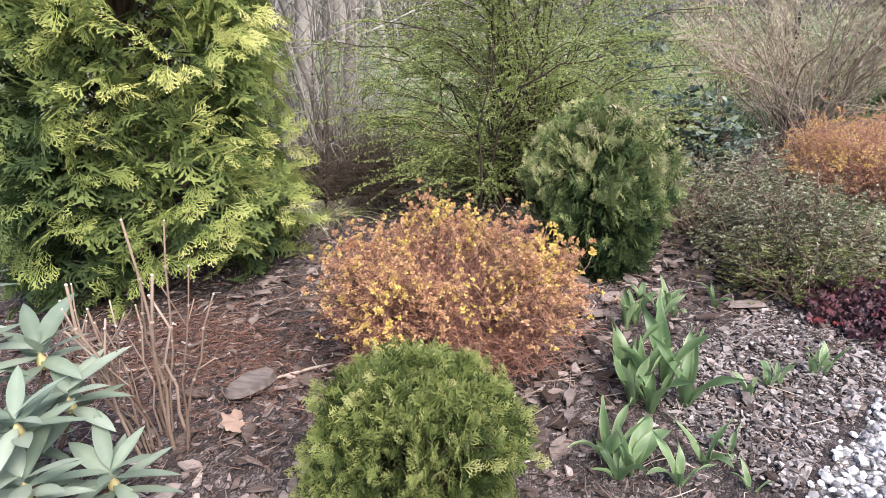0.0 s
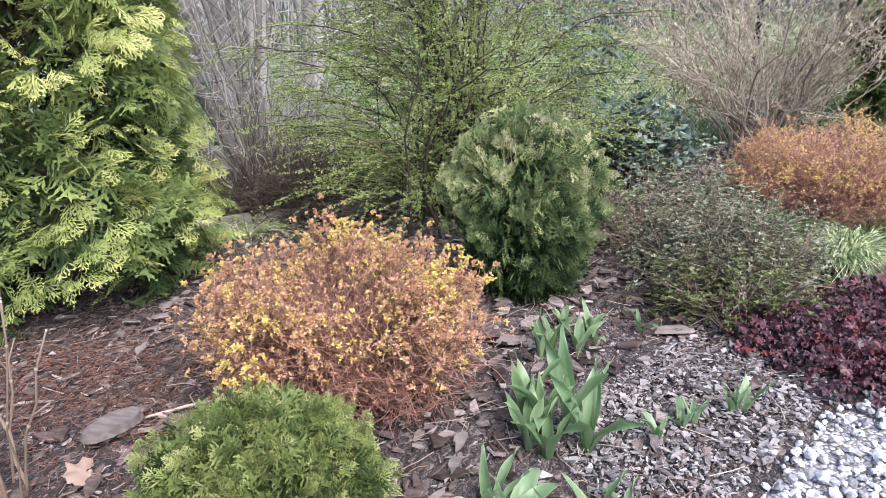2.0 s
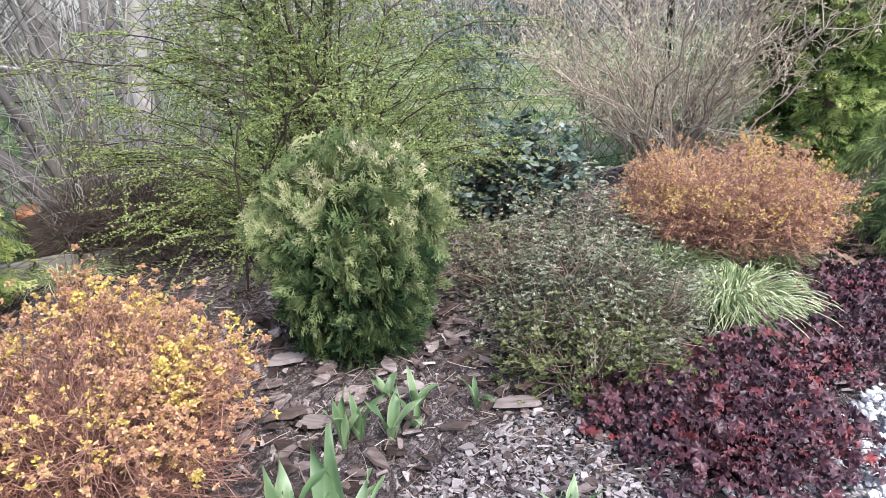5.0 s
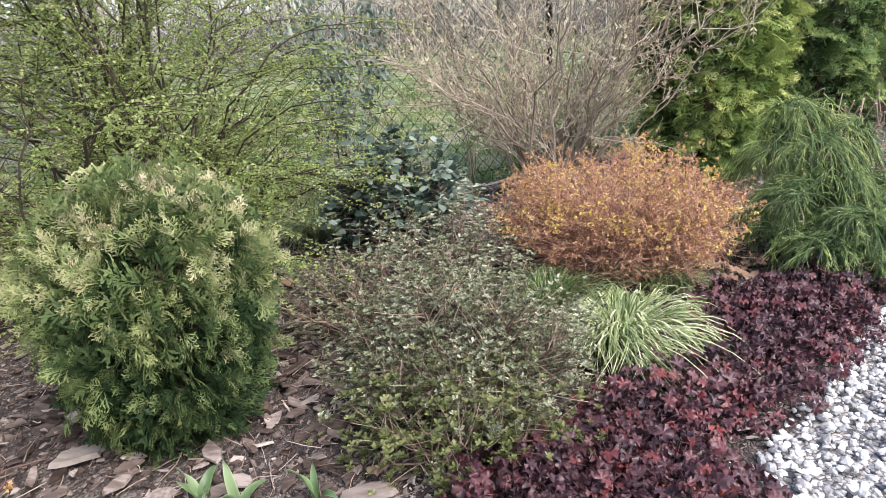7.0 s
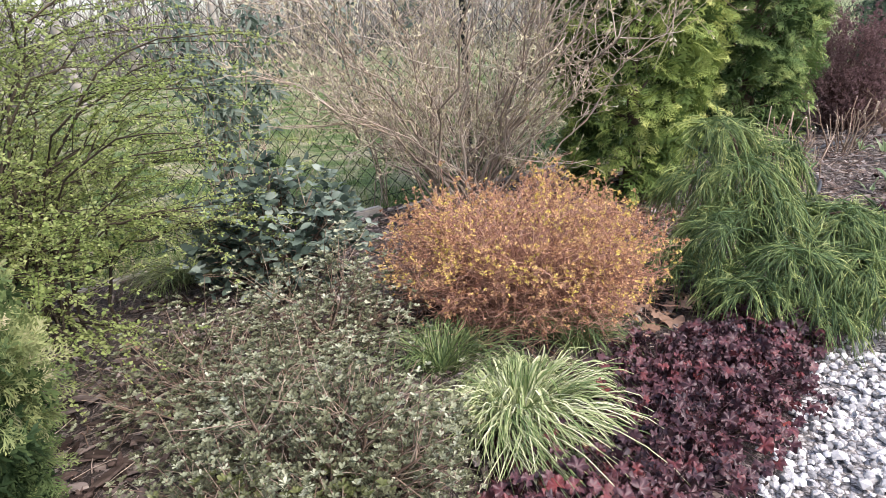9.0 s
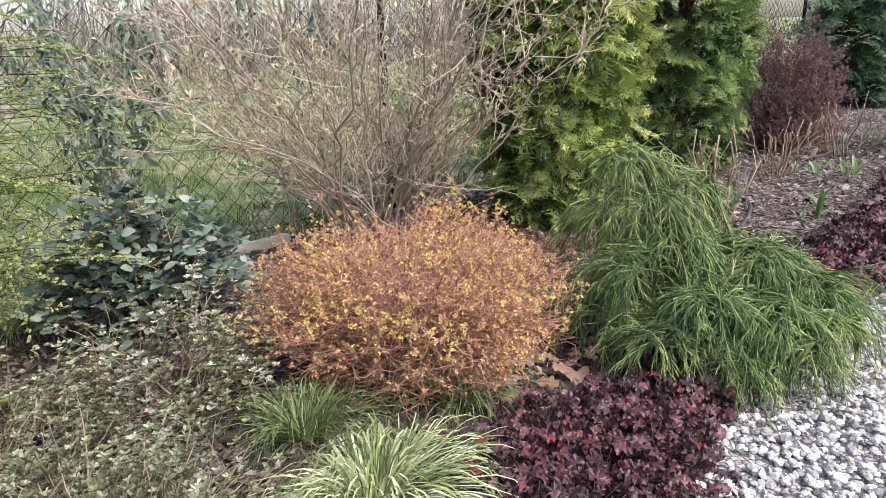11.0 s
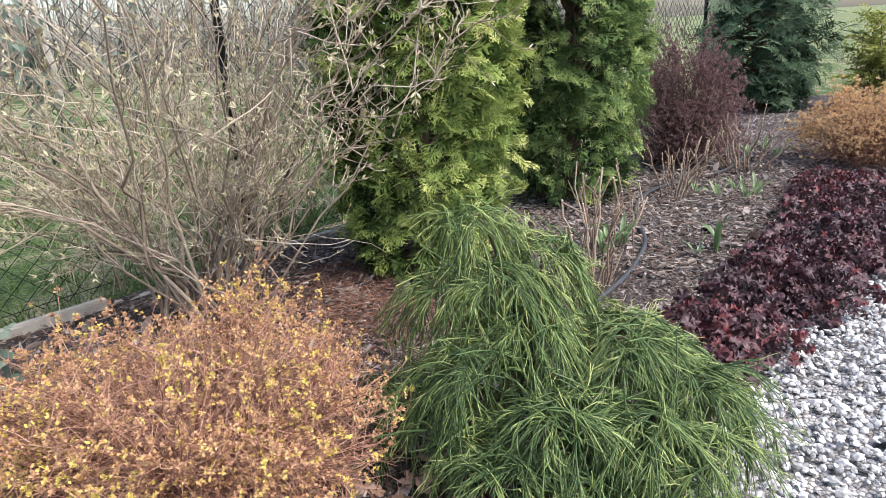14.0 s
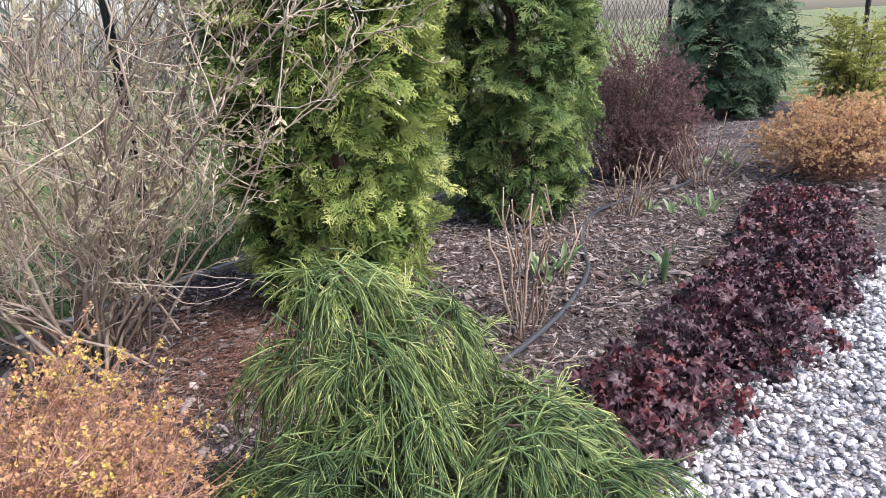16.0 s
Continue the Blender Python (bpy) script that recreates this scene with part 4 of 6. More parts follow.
def rosette_shrub(name, label, x, y, rx, ry, h, branches, rosettes, leaf, wood_mat, leaf_mat, seed, per=7, leaf_shape=ROSETTE_LEAF, tone=(0.25, 0.8), forks=4, low_cut=0.1, r0=0.006, open_top=0.0, low_mat=None, short=1.0, loose=0.012, flop=0.1):
    r = np.random.default_rng(seed)
    root = thing(name, label, "shrub", x, y)
    th = r.uniform(0, 2 * np.pi, branches)
    el = np.arcsin(r.uniform(low_cut, 1, branches))
    end = np.stack([rx * np.cos(el) * np.cos(th), ry * np.cos(el) * np.sin(th), 0.05 + h * np.sin(el) * r.uniform(0.55, 1, branches)], -1)
    base = np.c_[r.normal(0, 0.03, (branches, 2)), np.full(branches, -0.01)]
    P = bezier(base, base + (end - base) * np.array([0.4, 0.4, 0.6]) + r.normal(0, 0.03, end.shape), end, 7)
    for s in range(branches):
        wood = Geo()
        P[s, 1:-1] += r.normal(0, 0.009, (5, 3))
        cut = np.stack([along(P[s:s + 1], np.array([f_]))[0][0] for f_ in np.linspace(0, short, 7)])[None]
        tubes(wood, cut, np.linspace(1.0, 0.3, 7)[None] * r0 * r.uniform(0.6, 1.4), 4, r.uniform(0.1, 0.8))
        part("branch", wood, wood_mat, root)
    n = branches * forks
    i = np.repeat(np.arange(branches), forks)
    b, d = along(P[i], r.uniform(0.4, 0.97 * short, n))
    e = b + unit(d * 0.6 + r.normal(0, 0.6, d.shape) + UP * 0.3) * r.uniform(0.06, 0.18, n)[:, None]
    e[:, 2] = np.maximum(e[:, 2], 0.02)
    T = bezier(b, (b + e) / 2 + r.normal(0, 0.008, b.shape), e, 4)
    fine = Geo()
    tubes(fine, T, np.linspace(0.35, 0.18, 4)[None] * r0, 3, r.uniform(0.3, 1, n))
    mass("twig_work", fine, wood_mat, root)
    tips = np.concatenate([T[:, -1], T[:, 2], P[:, -1], T[:, -1] + r.normal(0, 0.02, (n, 3))])
    c = tips[r.integers(0, len(tips), rosettes)] + r.normal(0, loose, (rosettes, 3))
    c[:, 2] = np.maximum(c[:, 2], 0.02)
    C = np.repeat(c, per, 0)
    ang = np.tile(np.arange(per) * 2 * np.pi / per, rosettes) + np.repeat(r.uniform(0, 6, rosettes), per)
    tilt = r.uniform(flop, 0.8, len(C))
    ax = np.stack([np.cos(ang), np.sin(ang), tilt], -1) + np.repeat(unit(c) * 0.3, per, 0)
    patch = 0.16 * np.sin(c[:, 0] * 17 + seed) * np.cos(c[:, 1] * 14 + 1.3 * seed)
    tn = np.repeat(np.clip(r.uniform(*tone, rosettes) ** 1.15 + patch, 0.02, 0.97), per) + r.normal(0, 0.1, len(C))
    lows = np.repeat((c[:, 2] < h * 0.22) & (c[:, 1] < -0.1), per) if low_mat else np.zeros(len(C), bool)
    for name_, mat_, s in (("leafage", leaf_mat, ~lows), ("low_leafage", low_mat, lows)):
        if s.any():
            lv = Geo()
            stamp(lv, leaf_shape, C[s], ax[s], UP + r.normal(0, 0.3 + 8 * max(loose - 0.012, 0), C[s].shape), leaf * r.uniform(0.6, 1.25, s.sum()), tn[s], 0.1)
            mass(name_, lv, mat_, root)
    return root


rosette_shrub("azalea", "low spreading azalea with greyish leaf rosettes and bare twigs", 1.33, 3.12, 0.35, 0.36, 0.36, 90, 4700, 0.0115, M_azalea_twig, M_azalea, 51, low_mat=M_azalea_y, forks=9, r0=0.005, tone=(0.08, 0.8), per=6, short=0.86)
rosette_shrub("azalea", "thin azalea of pale twigs with sparse rosettes", 1.2, 3.86, 0.36, 0.3, 0.3, 46, 1500, 0.013, M_azalea_twig, M_azalea, 54, forks=6, r0=0.004, tone=(0.15, 0.95))
rosette_shrub("azalea", "straggly half-bare azalea with brown twigs", 0.98, 3.5, 0.3, 0.3, 0.24, 50, 1300, 0.0115, M_azalea_twig, M_azalea, 55, forks=7, r0=0.004, tone=(0.05, 0.75), low_cut=0.05)
rosette_shrub("azalea", "low yellow-green azalea hugging the mulch", 1.3, 2.84, 0.22, 0.14, 0.13, 34, 800, 0.014, M_azalea_twig, M_azalea_y, 52, forks=5, r0=0.004, tone=(0.2, 0.75), low_cut=0.02)
rosette_shrub("evergreen_shrub", "low evergreen with dark blue-green leathery leaves", 0.93, 4.48, 0.31, 0.3, 0.62, 54, 850, 0.043, M_azalea_twig, M_skimmia, 53, per=3, leaf_shape=oval_leaf(0.7, 0.1, 0.2, 4, 1.0), forks=6, low_cut=0.22, r0=0.006, tone=(0.12, 0.92), loose=0.04, flop=-0.5)

# thread-leaved cypress
def thread_cypress(x, y, seed):
    r = np.random.default_rng(seed)
    root = thing("thread_cypress", "weeping thread-leaved cypress mound with drooping green whips", "conifer", x, y)
    # fountains of whips: place of the crown, reach, share
    tops = [(-0.15, 0.15, 0.6, 0.17, 1.0), (0.02, 0.1, 0.52, 0.17, 0.9), (-0.24, 0.12, 0.44, 0.18, 0.9), (-0.1, 0.06, 0.47, 0.22, 1.2), (-0.06, -0.03, 0.36, 0.24, 1.4), (-0.21, -0.07, 0.31, 0.22, 1.4),
            (-0.06, -0.24, 0.25, 0.22, 1.7), (0.17, -0.09, 0.32, 0.22, 1.4), (0.27, -0.2, 0.26, 0.2, 1.3), (0.3, -0.29, 0.18, 0.16, 1.0), (-0.34, 0.03, 0.19, 0.18, 1.0), (-0.3, -0.14, 0.16, 0.17, 1.0),
            (-0.17, -0.28, 0.16, 0.17, 1.2), (0.13, -0.29, 0.22, 0.2, 1.4), (0.17, -0.37, 0.13, 0.15, 1.0), (0.1, 0.2, 0.3, 0.24, 1.0), (0.24, 0.08, 0.26, 0.24, 1.1), (-0.02, -0.38, 0.12, 0.14, 0.9), (0.02, 0.34, 0.22, 0.22, 0.7)]
    whips = Geo()
    for cx, cy, cz, reach, share in tops:
        c = np.array([cx, cy, cz])
        P = bezier(np.array([[cx * 0.2, 0.08 + cy * 0.2, cz * 0.25]]), np.array([[cx * 0.6, cy * 0.6 + 0.03, cz * 0.95]]), c[None], 7)
        limb = Geo()
        tubes(limb, P, np.linspace(0.009, 0.003, 7)[None], 5, 0.5)
        part("branch", limb, M_bark, root)
        n = int(30 * share)
        th = r.uniform(0, 2 * np.pi, n)
        ff = r.uniform(0.35, 1.0, n)
        e = c + np.stack([np.cos(th) * reach * ff, np.sin(th) * reach * ff, -cz * 0.32 * ff + r.normal(0, 0.03, n)], -1)
        L = bezier(np.repeat(c[None], n, 0) - UP * 0.06 * r.uniform(0, 1, (n, 1)) + r.normal(0, 0.045, (n, 3)), c + (e - c) * np.array([0.55, 0.55, 0]) + UP * 0.045, e, 6)
        tn = np.clip(r.normal(0.42, 0.15, n) + 0.3 * (cz - 0.3), 0.05, 0.95)
        tubes(whips, L, np.linspace(0.0022, 0.0013, 6)[None], 3, tn)
        m = n * 9
        i = r.integers(0, n, m)
        b, d = along(L[i], r.uniform(0.15, 1, m))
        ln = r.uniform(0.05, 0.14, m)[:, None]
        way = unit(d + r.normal(0, 0.3, d.shape) - UP * 0.3)
        q = b + way * ln - UP * ln * 0.25
        q[:, 2] = np.maximum(q[:, 2], 0.012 + 0.03 * r.uniform(0, 1, m))
        W = bezier(b, b + unit(d + way) * ln * 0.55 + UP * ln * 0.06, q, 4)
        W[:, 1:] += r.normal(0, 0.003, W[:, 1:].shape)
        tw = np.clip(tn[i] + r.normal(0, 0.1, m), 0.02, 1)
        tubes(whips, W, np.linspace(0.0014, 0.001, 4)[None], 3, tw)
        k = int(m * 2.0)
        j = r.integers(0, m, k)
        b2, d2 = along(W[j], r.uniform(0.05, 0.9, k))
        e2 = b2 + unit(d2 + r.normal(0, 0.27, (k, 3)) - UP * 0.15) * r.uniform(0.02, 0.06, k)[:, None]
        e2[:, 2] = np.maximum(e2[:, 2], 0.01)
        tubes(whips, bezier(b2, b2 * 0.45 + e2 * 0.55 + d2 * 0.012 + UP * 0.006, e2, 3), np.linspace(0.0012, 0.0009, 3)[None], 3, np.clip(tw[j] + r.normal(0.26, 0.14, k), 0.02, 1))
    mass("whip_growth", whips, M_thread, root)
    stem = Geo()
    tubes(stem, np.array([[(0, 0.08, -0.02), (-0.03, 0.09, 0.2), (-0.1, 0.11, 0.5)]]), np.array([[0.02, 0.014, 0.006]]), 8, 0.5)
    part("trunk", stem, M_bark, root)


thread_cypress(2.76, 4.17, 61)


# sedge tufts
def sedge(name, label, x, y, radius, h, blades, seed, width=0.0035, tone=(0.2, 0.9), group="", lean=(0, 0)):
    r = np.random.default_rng(seed)
    root = thing(name, label, "grass", x, y, 0, group)
    locks = 34
    lock = r.integers(0, locks, blades)
    th = np.sort(r.uniform(0, 2 * np.pi, locks))[lock] + r.normal(0, 0.13, blades)
    f = np.clip(r.uniform(0.6, 1.1, locks)[lock] + r.normal(0, 0.12, blades), 0.3, 1.25) * np.where(r.uniform(0, 1, blades) < 0.18, r.uniform(0.25, 0.6, blades), 1.0)
    d = np.stack([np.cos(th), np.sin(th)], -1)
    swirl = r.normal(0.03, 0.075, locks)[lock] + r.normal(0, 0.03, blades)
    base = np.c_[d * r.uniform(0, 0.05, (blades, 1)), np.full(blades, 0.0)]
    end = np.c_[d * (radius * f)[:, None] + np.array(lean) * f[:, None], r.uniform(0.0, 0.12, blades) * h + 0.008]
    mid = np.c_[d * (radius * f * r.uniform(0.85, 1.2, blades))[:, None] + np.array(lean) * 0.4 + np.stack([-d[:, 1], d[:, 0]], -1) * swirl[:, None] + r.normal(0, 0.02, (blades, 2)), h * r.uniform(1.5, 2.6, blades) * (1.15 - 0.25 * f)]
    end[:, :2] += np.stack([-d[:, 1], d[:, 0]], -1) * (swirl * 2.0)[:, None] + r.normal(0, 0.03, (blades, 2))
    P = bezier(base, mid, end, 8)
    P[:, 1:] += r.normal(0, 0.0012, P[:, 1:].shape)
    side = np.c_[-d[:, 1], d[:, 0], np.zeros(blades)][:, None]
    w = (np.array([0.6, 1, 1, 0.95, 0.85, 0.66, 0.4, 0.05]) * width)[None, :, None] * r.uniform(0.7, 1.2, (blades, 1, 1))
    v = np.stack([P - side * w, P + np.array([0, 0, -0.0012]), P + side * w], 2)
    tn = np.repeat(r.uniform(*tone, blades), 24).reshape(blades, 8, 3) + np.array([0.1, -0.1, 0.1])
    sector = (np.mod(th, 2 * np.pi) / (2 * np.pi) * 7).astype(int)
    for s_ in range(7):
        pick = sector == s_
        kk = int(pick.sum())
        if kk:
            idx = np.arange(kk * 24).reshape(kk, 8, 3)
            q = np.concatenate([np.stack([idx[:, :-1, a], idx[:, :-1, a + 1], idx[:, 1:, a + 1], idx[:, 1:, a]], -1).reshape(-1, 4) for a in (0, 1)])
            g = Geo()
            g.add(v[pick], q, None, tn[pick].ravel())
            mass("tuft", g, M_sedge, root)
    return root


sedge("sedge_tuft", "arching cream and green striped sedge tuft", 1.77, 3.41, 0.215, 0.112, 950, 71, width=0.0025, tone=(0.12, 0.95), group="sedges", lean=(0.03, -0.05))
sedge("sedge_tuft", "small green sedge tuft beside the striped one", 1.58, 3.72, 0.17, 0.1, 240, 72, width=0.0018, tone=(0.0, 0.5), group="sedges")
sedge("sedge_tuft", "small green sedge tuft under the spirea", 1.99, 3.83, 0.17, 0.09, 220, 73, width=0.0018, tone=(0.0, 0.5), group="sedges")
sedge("grass_tuft", "pale grass tuft along the concrete edging", -0.95, 3.36, 0.2, 0.06, 260, 74, width=0.0018, tone=(0.45, 0.95))
sedge("grass_tuft", "dry olive grass tuft behind the arching shrub", 0.5, 4.62, 0.24, 0.1, 320, 75, width=0.0018, tone=(0.2, 0.75))

# ---- purple coral bells along the path ----
def lobed_leaf(seed):
    """A rounded leaf with five toothed, softly ruffled lobes and a raised vein pattern."""
    r = np.random.default_rng(seed)
    m = 25
    a = np.linspace(-2.75, 2.75, m)
    rad = 0.45 + 0.04 * np.cos(5.7 * a) + 0.026 * np.where(np.arange(m) % 2 == 0, 1, -1) + r.normal(0, 0.015, m)
    rad[0] = rad[-1] = 0.2
    o = np.stack([np.sin(a) * rad, 0.42 + np.cos(a) * rad, 0.36 * np.sin(a * 6 + r.uniform(0, 6)) * rad + 0.06 * r.normal(0, 1, m) - 0.04], -1)
    inner = np.stack([np.sin(a) * rad * 0.55, 0.42 + np.cos(a) * rad * 0.55, 0.03 + 0.035 * np.cos(5.7 * a)], -1)
    v = np.concatenate([o, inner, [(0, 0.36, -0.04)]])
    q = [(i, i + 1, m + i + 1, m + i) for i in range(m - 1)]
    t = [(m + i, m + i + 1, 2 * m) for i in range(m - 1)]
    return v, np.array(q), np.array(t)


HLEAF = [lobed_leaf(s) for s in range(4)]


def leaf_meshes(name, shapes, tones, material, rim=0.0):
    made = []
    for s, shape in enumerate(shapes):
        for tn in tones:
            g = Geo()
            g.add(shape[0], shape[1], shape[2], tn + 0.05 * shape[0][:, 1] + 0.16 * (np.abs(shape[0][:, 0]) < 1e-4) + rim * (np.arange(len(shape[0])) % 5 % 4 == 0))
            made.append(g.mesh(name, material))
    return made


HMESH = leaf_meshes("leaf", HLEAF, (0.08, 0.2, 0.32, 0.45, 0.62, 0.8), M_heuchera)


def place(ob, pos, axis, normal, size):
    y = Vector(axis).normalized()
    xx = y.cross(Vector(normal)).normalized()
    zz = xx.cross(y)
    m = Matrix((xx * size, y * size, zz * size)).transposed().to_4x4()
    ob.matrix_local = Matrix.Translation(Vector(pos)) @ m


def coral_bells(x, y, rad, h, seed, red=0.3, leaves=122, size=0.95, label="purple-black coral bells with ruffled lobed leaves"):
    r = np.random.default_rng(seed)
    root = thing("coral_bells", label, "perennial", x, y, 0, "coral bells along the path")
    stalks = Geo()
    tops = []
    for i in range(leaves):
        f = math.sqrt((i + 0.5) / leaves)
        t = i * 2.39996 + r.normal(0, 0.2)
        p = np.array([rad * f * math.cos(t), rad * f * math.sin(t), h * (1.05 - 0.75 * f ** 2) * r.uniform(0.75, 1.15) + 0.015])
        tops.append(p)
        level = int(np.clip(r.normal(1.0 + 1.7 * (r.uniform() < red * 0.75), 0.75), 0, 5))
        ob = new("leaf", HMESH[int(r.integers(0, 4)) * 6 + level])
        ob.parent = root
        out = np.array([math.cos(t), math.sin(t), r.uniform(-0.5, 0.25)])
        place(ob, p, out + r.normal(0, 0.45, 3), np.array([0, 0, 1.0]) + out * 0.5 + r.normal(0, 0.45, 3), r.uniform(0.027, 0.05) * size)
    tops = np.array(tops)
    base = np.c_[r.normal(0, 0.02, (leaves, 2)), np.zeros(leaves)]
    tubes(stalks, bezier(base, (base + tops) / 2 + UP * 0.02, tops, 4), np.full((1, 4), 0.0012), 3, r.uniform(0.0, 0.35, leaves))
    mass("stalk_growth", stalks, M_heuchera, root)


HROWS = [(2.88, 1.04), (3.04, 1.08), (3.1, 0.97), (3.22, 1.13), (3.36, 1.15), (3.45, 1.12), (3.5, 1.26), (3.6, 1.08), (3.72, 1.2), (3.78, 1.36), (3.82, 1.12), (3.95, 1.16), (4.0, 1.36), (4.08, 1.14), (4.2, 1.28), (4.28, 1.25), (4.42, 1.26), (2.98, 0.92), (2.83, 0.93), (2.84, 1.14), (2.95, 0.85), (3.08, 0.87)]
for s, (hu, hn) in enumerate(HROWS):
    hx, hy = plan(hu, hn)
    coral_bells(hx, hy, 0.17, 0.085, 100 + s, red=0.95 if s in (1, 2, 3, 4, 5, 17) else 0.35)
HFAR = [(5.58, 1.34), (5.62, 1.2), (5.85, 1.3), (5.95, 1.16), (6.15, 1.3), (6.25, 1.14), (6.42, 1.32), (6.52, 1.14), (6.7, 1.34), (6.8, 1.16), (7.0, 1.34), (7.1, 1.16), (7.3, 1.4), (7.4, 1.2), (7.6, 1.48), (7.72, 1.28), (7.95, 1.48), (8.05, 1.28), (5.38, 1.26), (6.1, 1.08), (6.6, 1.06), (7.0, 1.08)]
for s, (hu, hn) in enumerate(HFAR):
    hx, hy = plan(hu, hn)
    coral_bells(hx, hy, 0.155 + 0.025 * math.sin(s * 2.1), 0.09 + 0.03 * math.sin(s * 3.7), 130 + s, leaves=80, size=1.3, red=1.0 if s in (14, 16) else 0.7 if s in (0, 1, 12, 17, 18) else 0.12)


# ---- tulips and other bulbs ----
def tulip_blade(seed, width=0.27, curl=0.5, twist=0.0, steps=13):
    """A broad, channelled, wavy leaf that arches outwards."""
    r = np.random.default_rng(seed)
    s = np.linspace(0, 1, steps)
    w = width * 0.5 * (0.4 + 0.75 * np.sin(np.pi * s ** 0.9)) * (1 - s ** 5) + 0.003
    v, ph = [], r.uniform(0, 6)
    bend = 1.25 * curl * s ** 2.0
    path_y = np.r_[0, np.cumsum(np.cos(bend[1:]))] / (steps - 1)
    path_z = -np.r_[0, np.cumsum(np.sin(bend[1:]))] / (steps - 1)
    for i in range(steps):
        y, z = path_y[i], path_z[i]
        for a, e in ((-1, 0.42), (-0.5, 0.14), (0, 0), (0.5, 0.14), (1, 0.42)):
            wave = 0.03 * math.sin(9 * s[i] + ph + 1.5 * a) * abs(a)
            px, pz = a * w[i] * (1 - 0.3 * (1 - s[i])), e * w[i] * (1.7 - s[i] * 1.2) + wave
            tw = twist * s[i] ** 1.5
            v.append((px * math.cos(tw) - pz * math.sin(tw) + 0.06 * twist * s[i] ** 2, y, z + px * math.sin(tw) + pz * math.cos(tw)))
    q = [(5 * i + j, 5 * i + j + 1, 5 * i + j + 6, 5 * i + j + 5) for i in range(steps - 1) for j in range(4)]
    return np.array(v), np.array(q), NOTRI


TMESH = leaf_meshes("leaf", [tulip_blade(s, w, c, k) for s, w, c, k in ((1, 0.16, 0.35, 0.9), (2, 0.2, 0.75, -1.1), (3, 0.155, 0.15, 0.7), (4, 0.24, 1.5, -0.8), (5, 0.18, 0.5, 1.3))], (0.25, 0.42, 0.6), M_tulip, rim=0.22)


def tulip(x, y, leaves, size, seed, spread=0.5, label="", group="tulip clump", shade=None):
    r = np.random.default_rng(seed)
    root = thing("tulip", label or "young tulip with broad grey-green leaves", "bulb plant", x, y, 0.0, group)
    t0 = r.uniform(0, 6)
    for i in range(leaves):
        t = t0 + i * 2.39996 + r.normal(0, 0.25)
        kind = int(r.integers(0, 5))
        ob = new("leaf", TMESH[kind * 3 + (int(r.integers(0, 3)) if shade is None else shade)])
        ob.parent = root
        out = np.array([math.cos(t), math.sin(t), 0])
        lean = spread * r.uniform(0.35, 1.2)
        place(ob, out * 0.008 - UP * 0.01, out * lean + UP, UP * lean - out * 1.0, size * r.uniform(0.75, 1.15))


TULIPS = [(0.78, 2.04, 5, 0.25, 0.2), (0.84, 2.1, 5, 0.26, 0.25), (0.72, 2.1, 5, 0.25, 0.18), (0.89, 2.02, 5, 0.23, 0.38), (0.8, 1.97, 5, 0.2, 0.5), (0.75, 1.99, 5, 0.23, 0.25),
          (0.7, 1.74, 5, 0.17, 0.5), (0.76, 1.7, 5, 0.18, 0.5), (0.73, 1.68, 5, 0.15, 0.7), (0.87, 1.69, 5, 0.14, 0.4), (0.93, 1.78, 4, 0.13, 0.35), (0.99, 1.82, 3, 0.1, 0.3), (1.03, 1.7, 3, 0.09, 0.3),
          (1.06, 2.1, 4, 0.12, 0.2), (1.15, 2.19, 4, 0.105, 0.3), (1.12, 2.17, 4, 0.1, 0.3), (1.25, 2.25, 4, 0.13, 0.2), (1.28, 2.27, 4, 0.12, 0.3),
          (0.71, 2.45, 5, 0.17, 0.12), (0.74, 2.49, 4, 0.16, 0.16), (0.82, 2.5, 4, 0.15, 0.2), (0.75, 2.68, 4, 0.13, 0.14), (0.85, 2.65, 3, 0.13, 0.14), (0.87, 2.56, 3, 0.12, 0.2), (1.01, 2.69, 3, 0.12, 0.18)]
for s, (tx, ty, k, sz, sp) in enumerate(TULIPS):
    tulip(tx, ty, k, sz, 200 + s, sp, "full tulip with broad wavy leaves" if sz > 0.19 else "")
for s, (tx, ty) in enumerate([(3.45, 5.5), (3.52, 5.6), (3.6, 5.62)]):
    tulip(tx, ty, 4, 0.17, 240 + s, 0.45, "tulip leaves beside the cut stems", "bulbs in the far bed")
for s, (tx, ty) in enumerate([(4.5, 6.3), (4.62, 6.2), (4.75, 6.3), (4.7, 6.45), (4.42, 6.42), (5.35, 7.35), (5.5, 7.2), (5.6, 7.5)]):
    tulip(tx, ty, 4, 0.14, 250 + s, 0.5, "low blue-green bulb shoots in the mulch", "bulbs in the far bed", 2)
tulip(3.97, 5.42, 3, 0.19, 260, 0.1, "bright green upright bulb leaves", "bulbs in the far bed", 0)
tulip(3.86, 5.4, 3, 0.1, 261, 0.9, "low bulb leaves on the mulch", "bulbs in the far bed")


# ---- rhododendron in the corner of the bed ----
RLEAF = leaf_meshes("leaf", [oval_leaf(w, 0.12, d, 6, 1.15) for w, d in ((0.27, 0.14), (0.31, 0.3), (0.25, 0.06))], (0.12, 0.34, 0.55), M_rhodo)


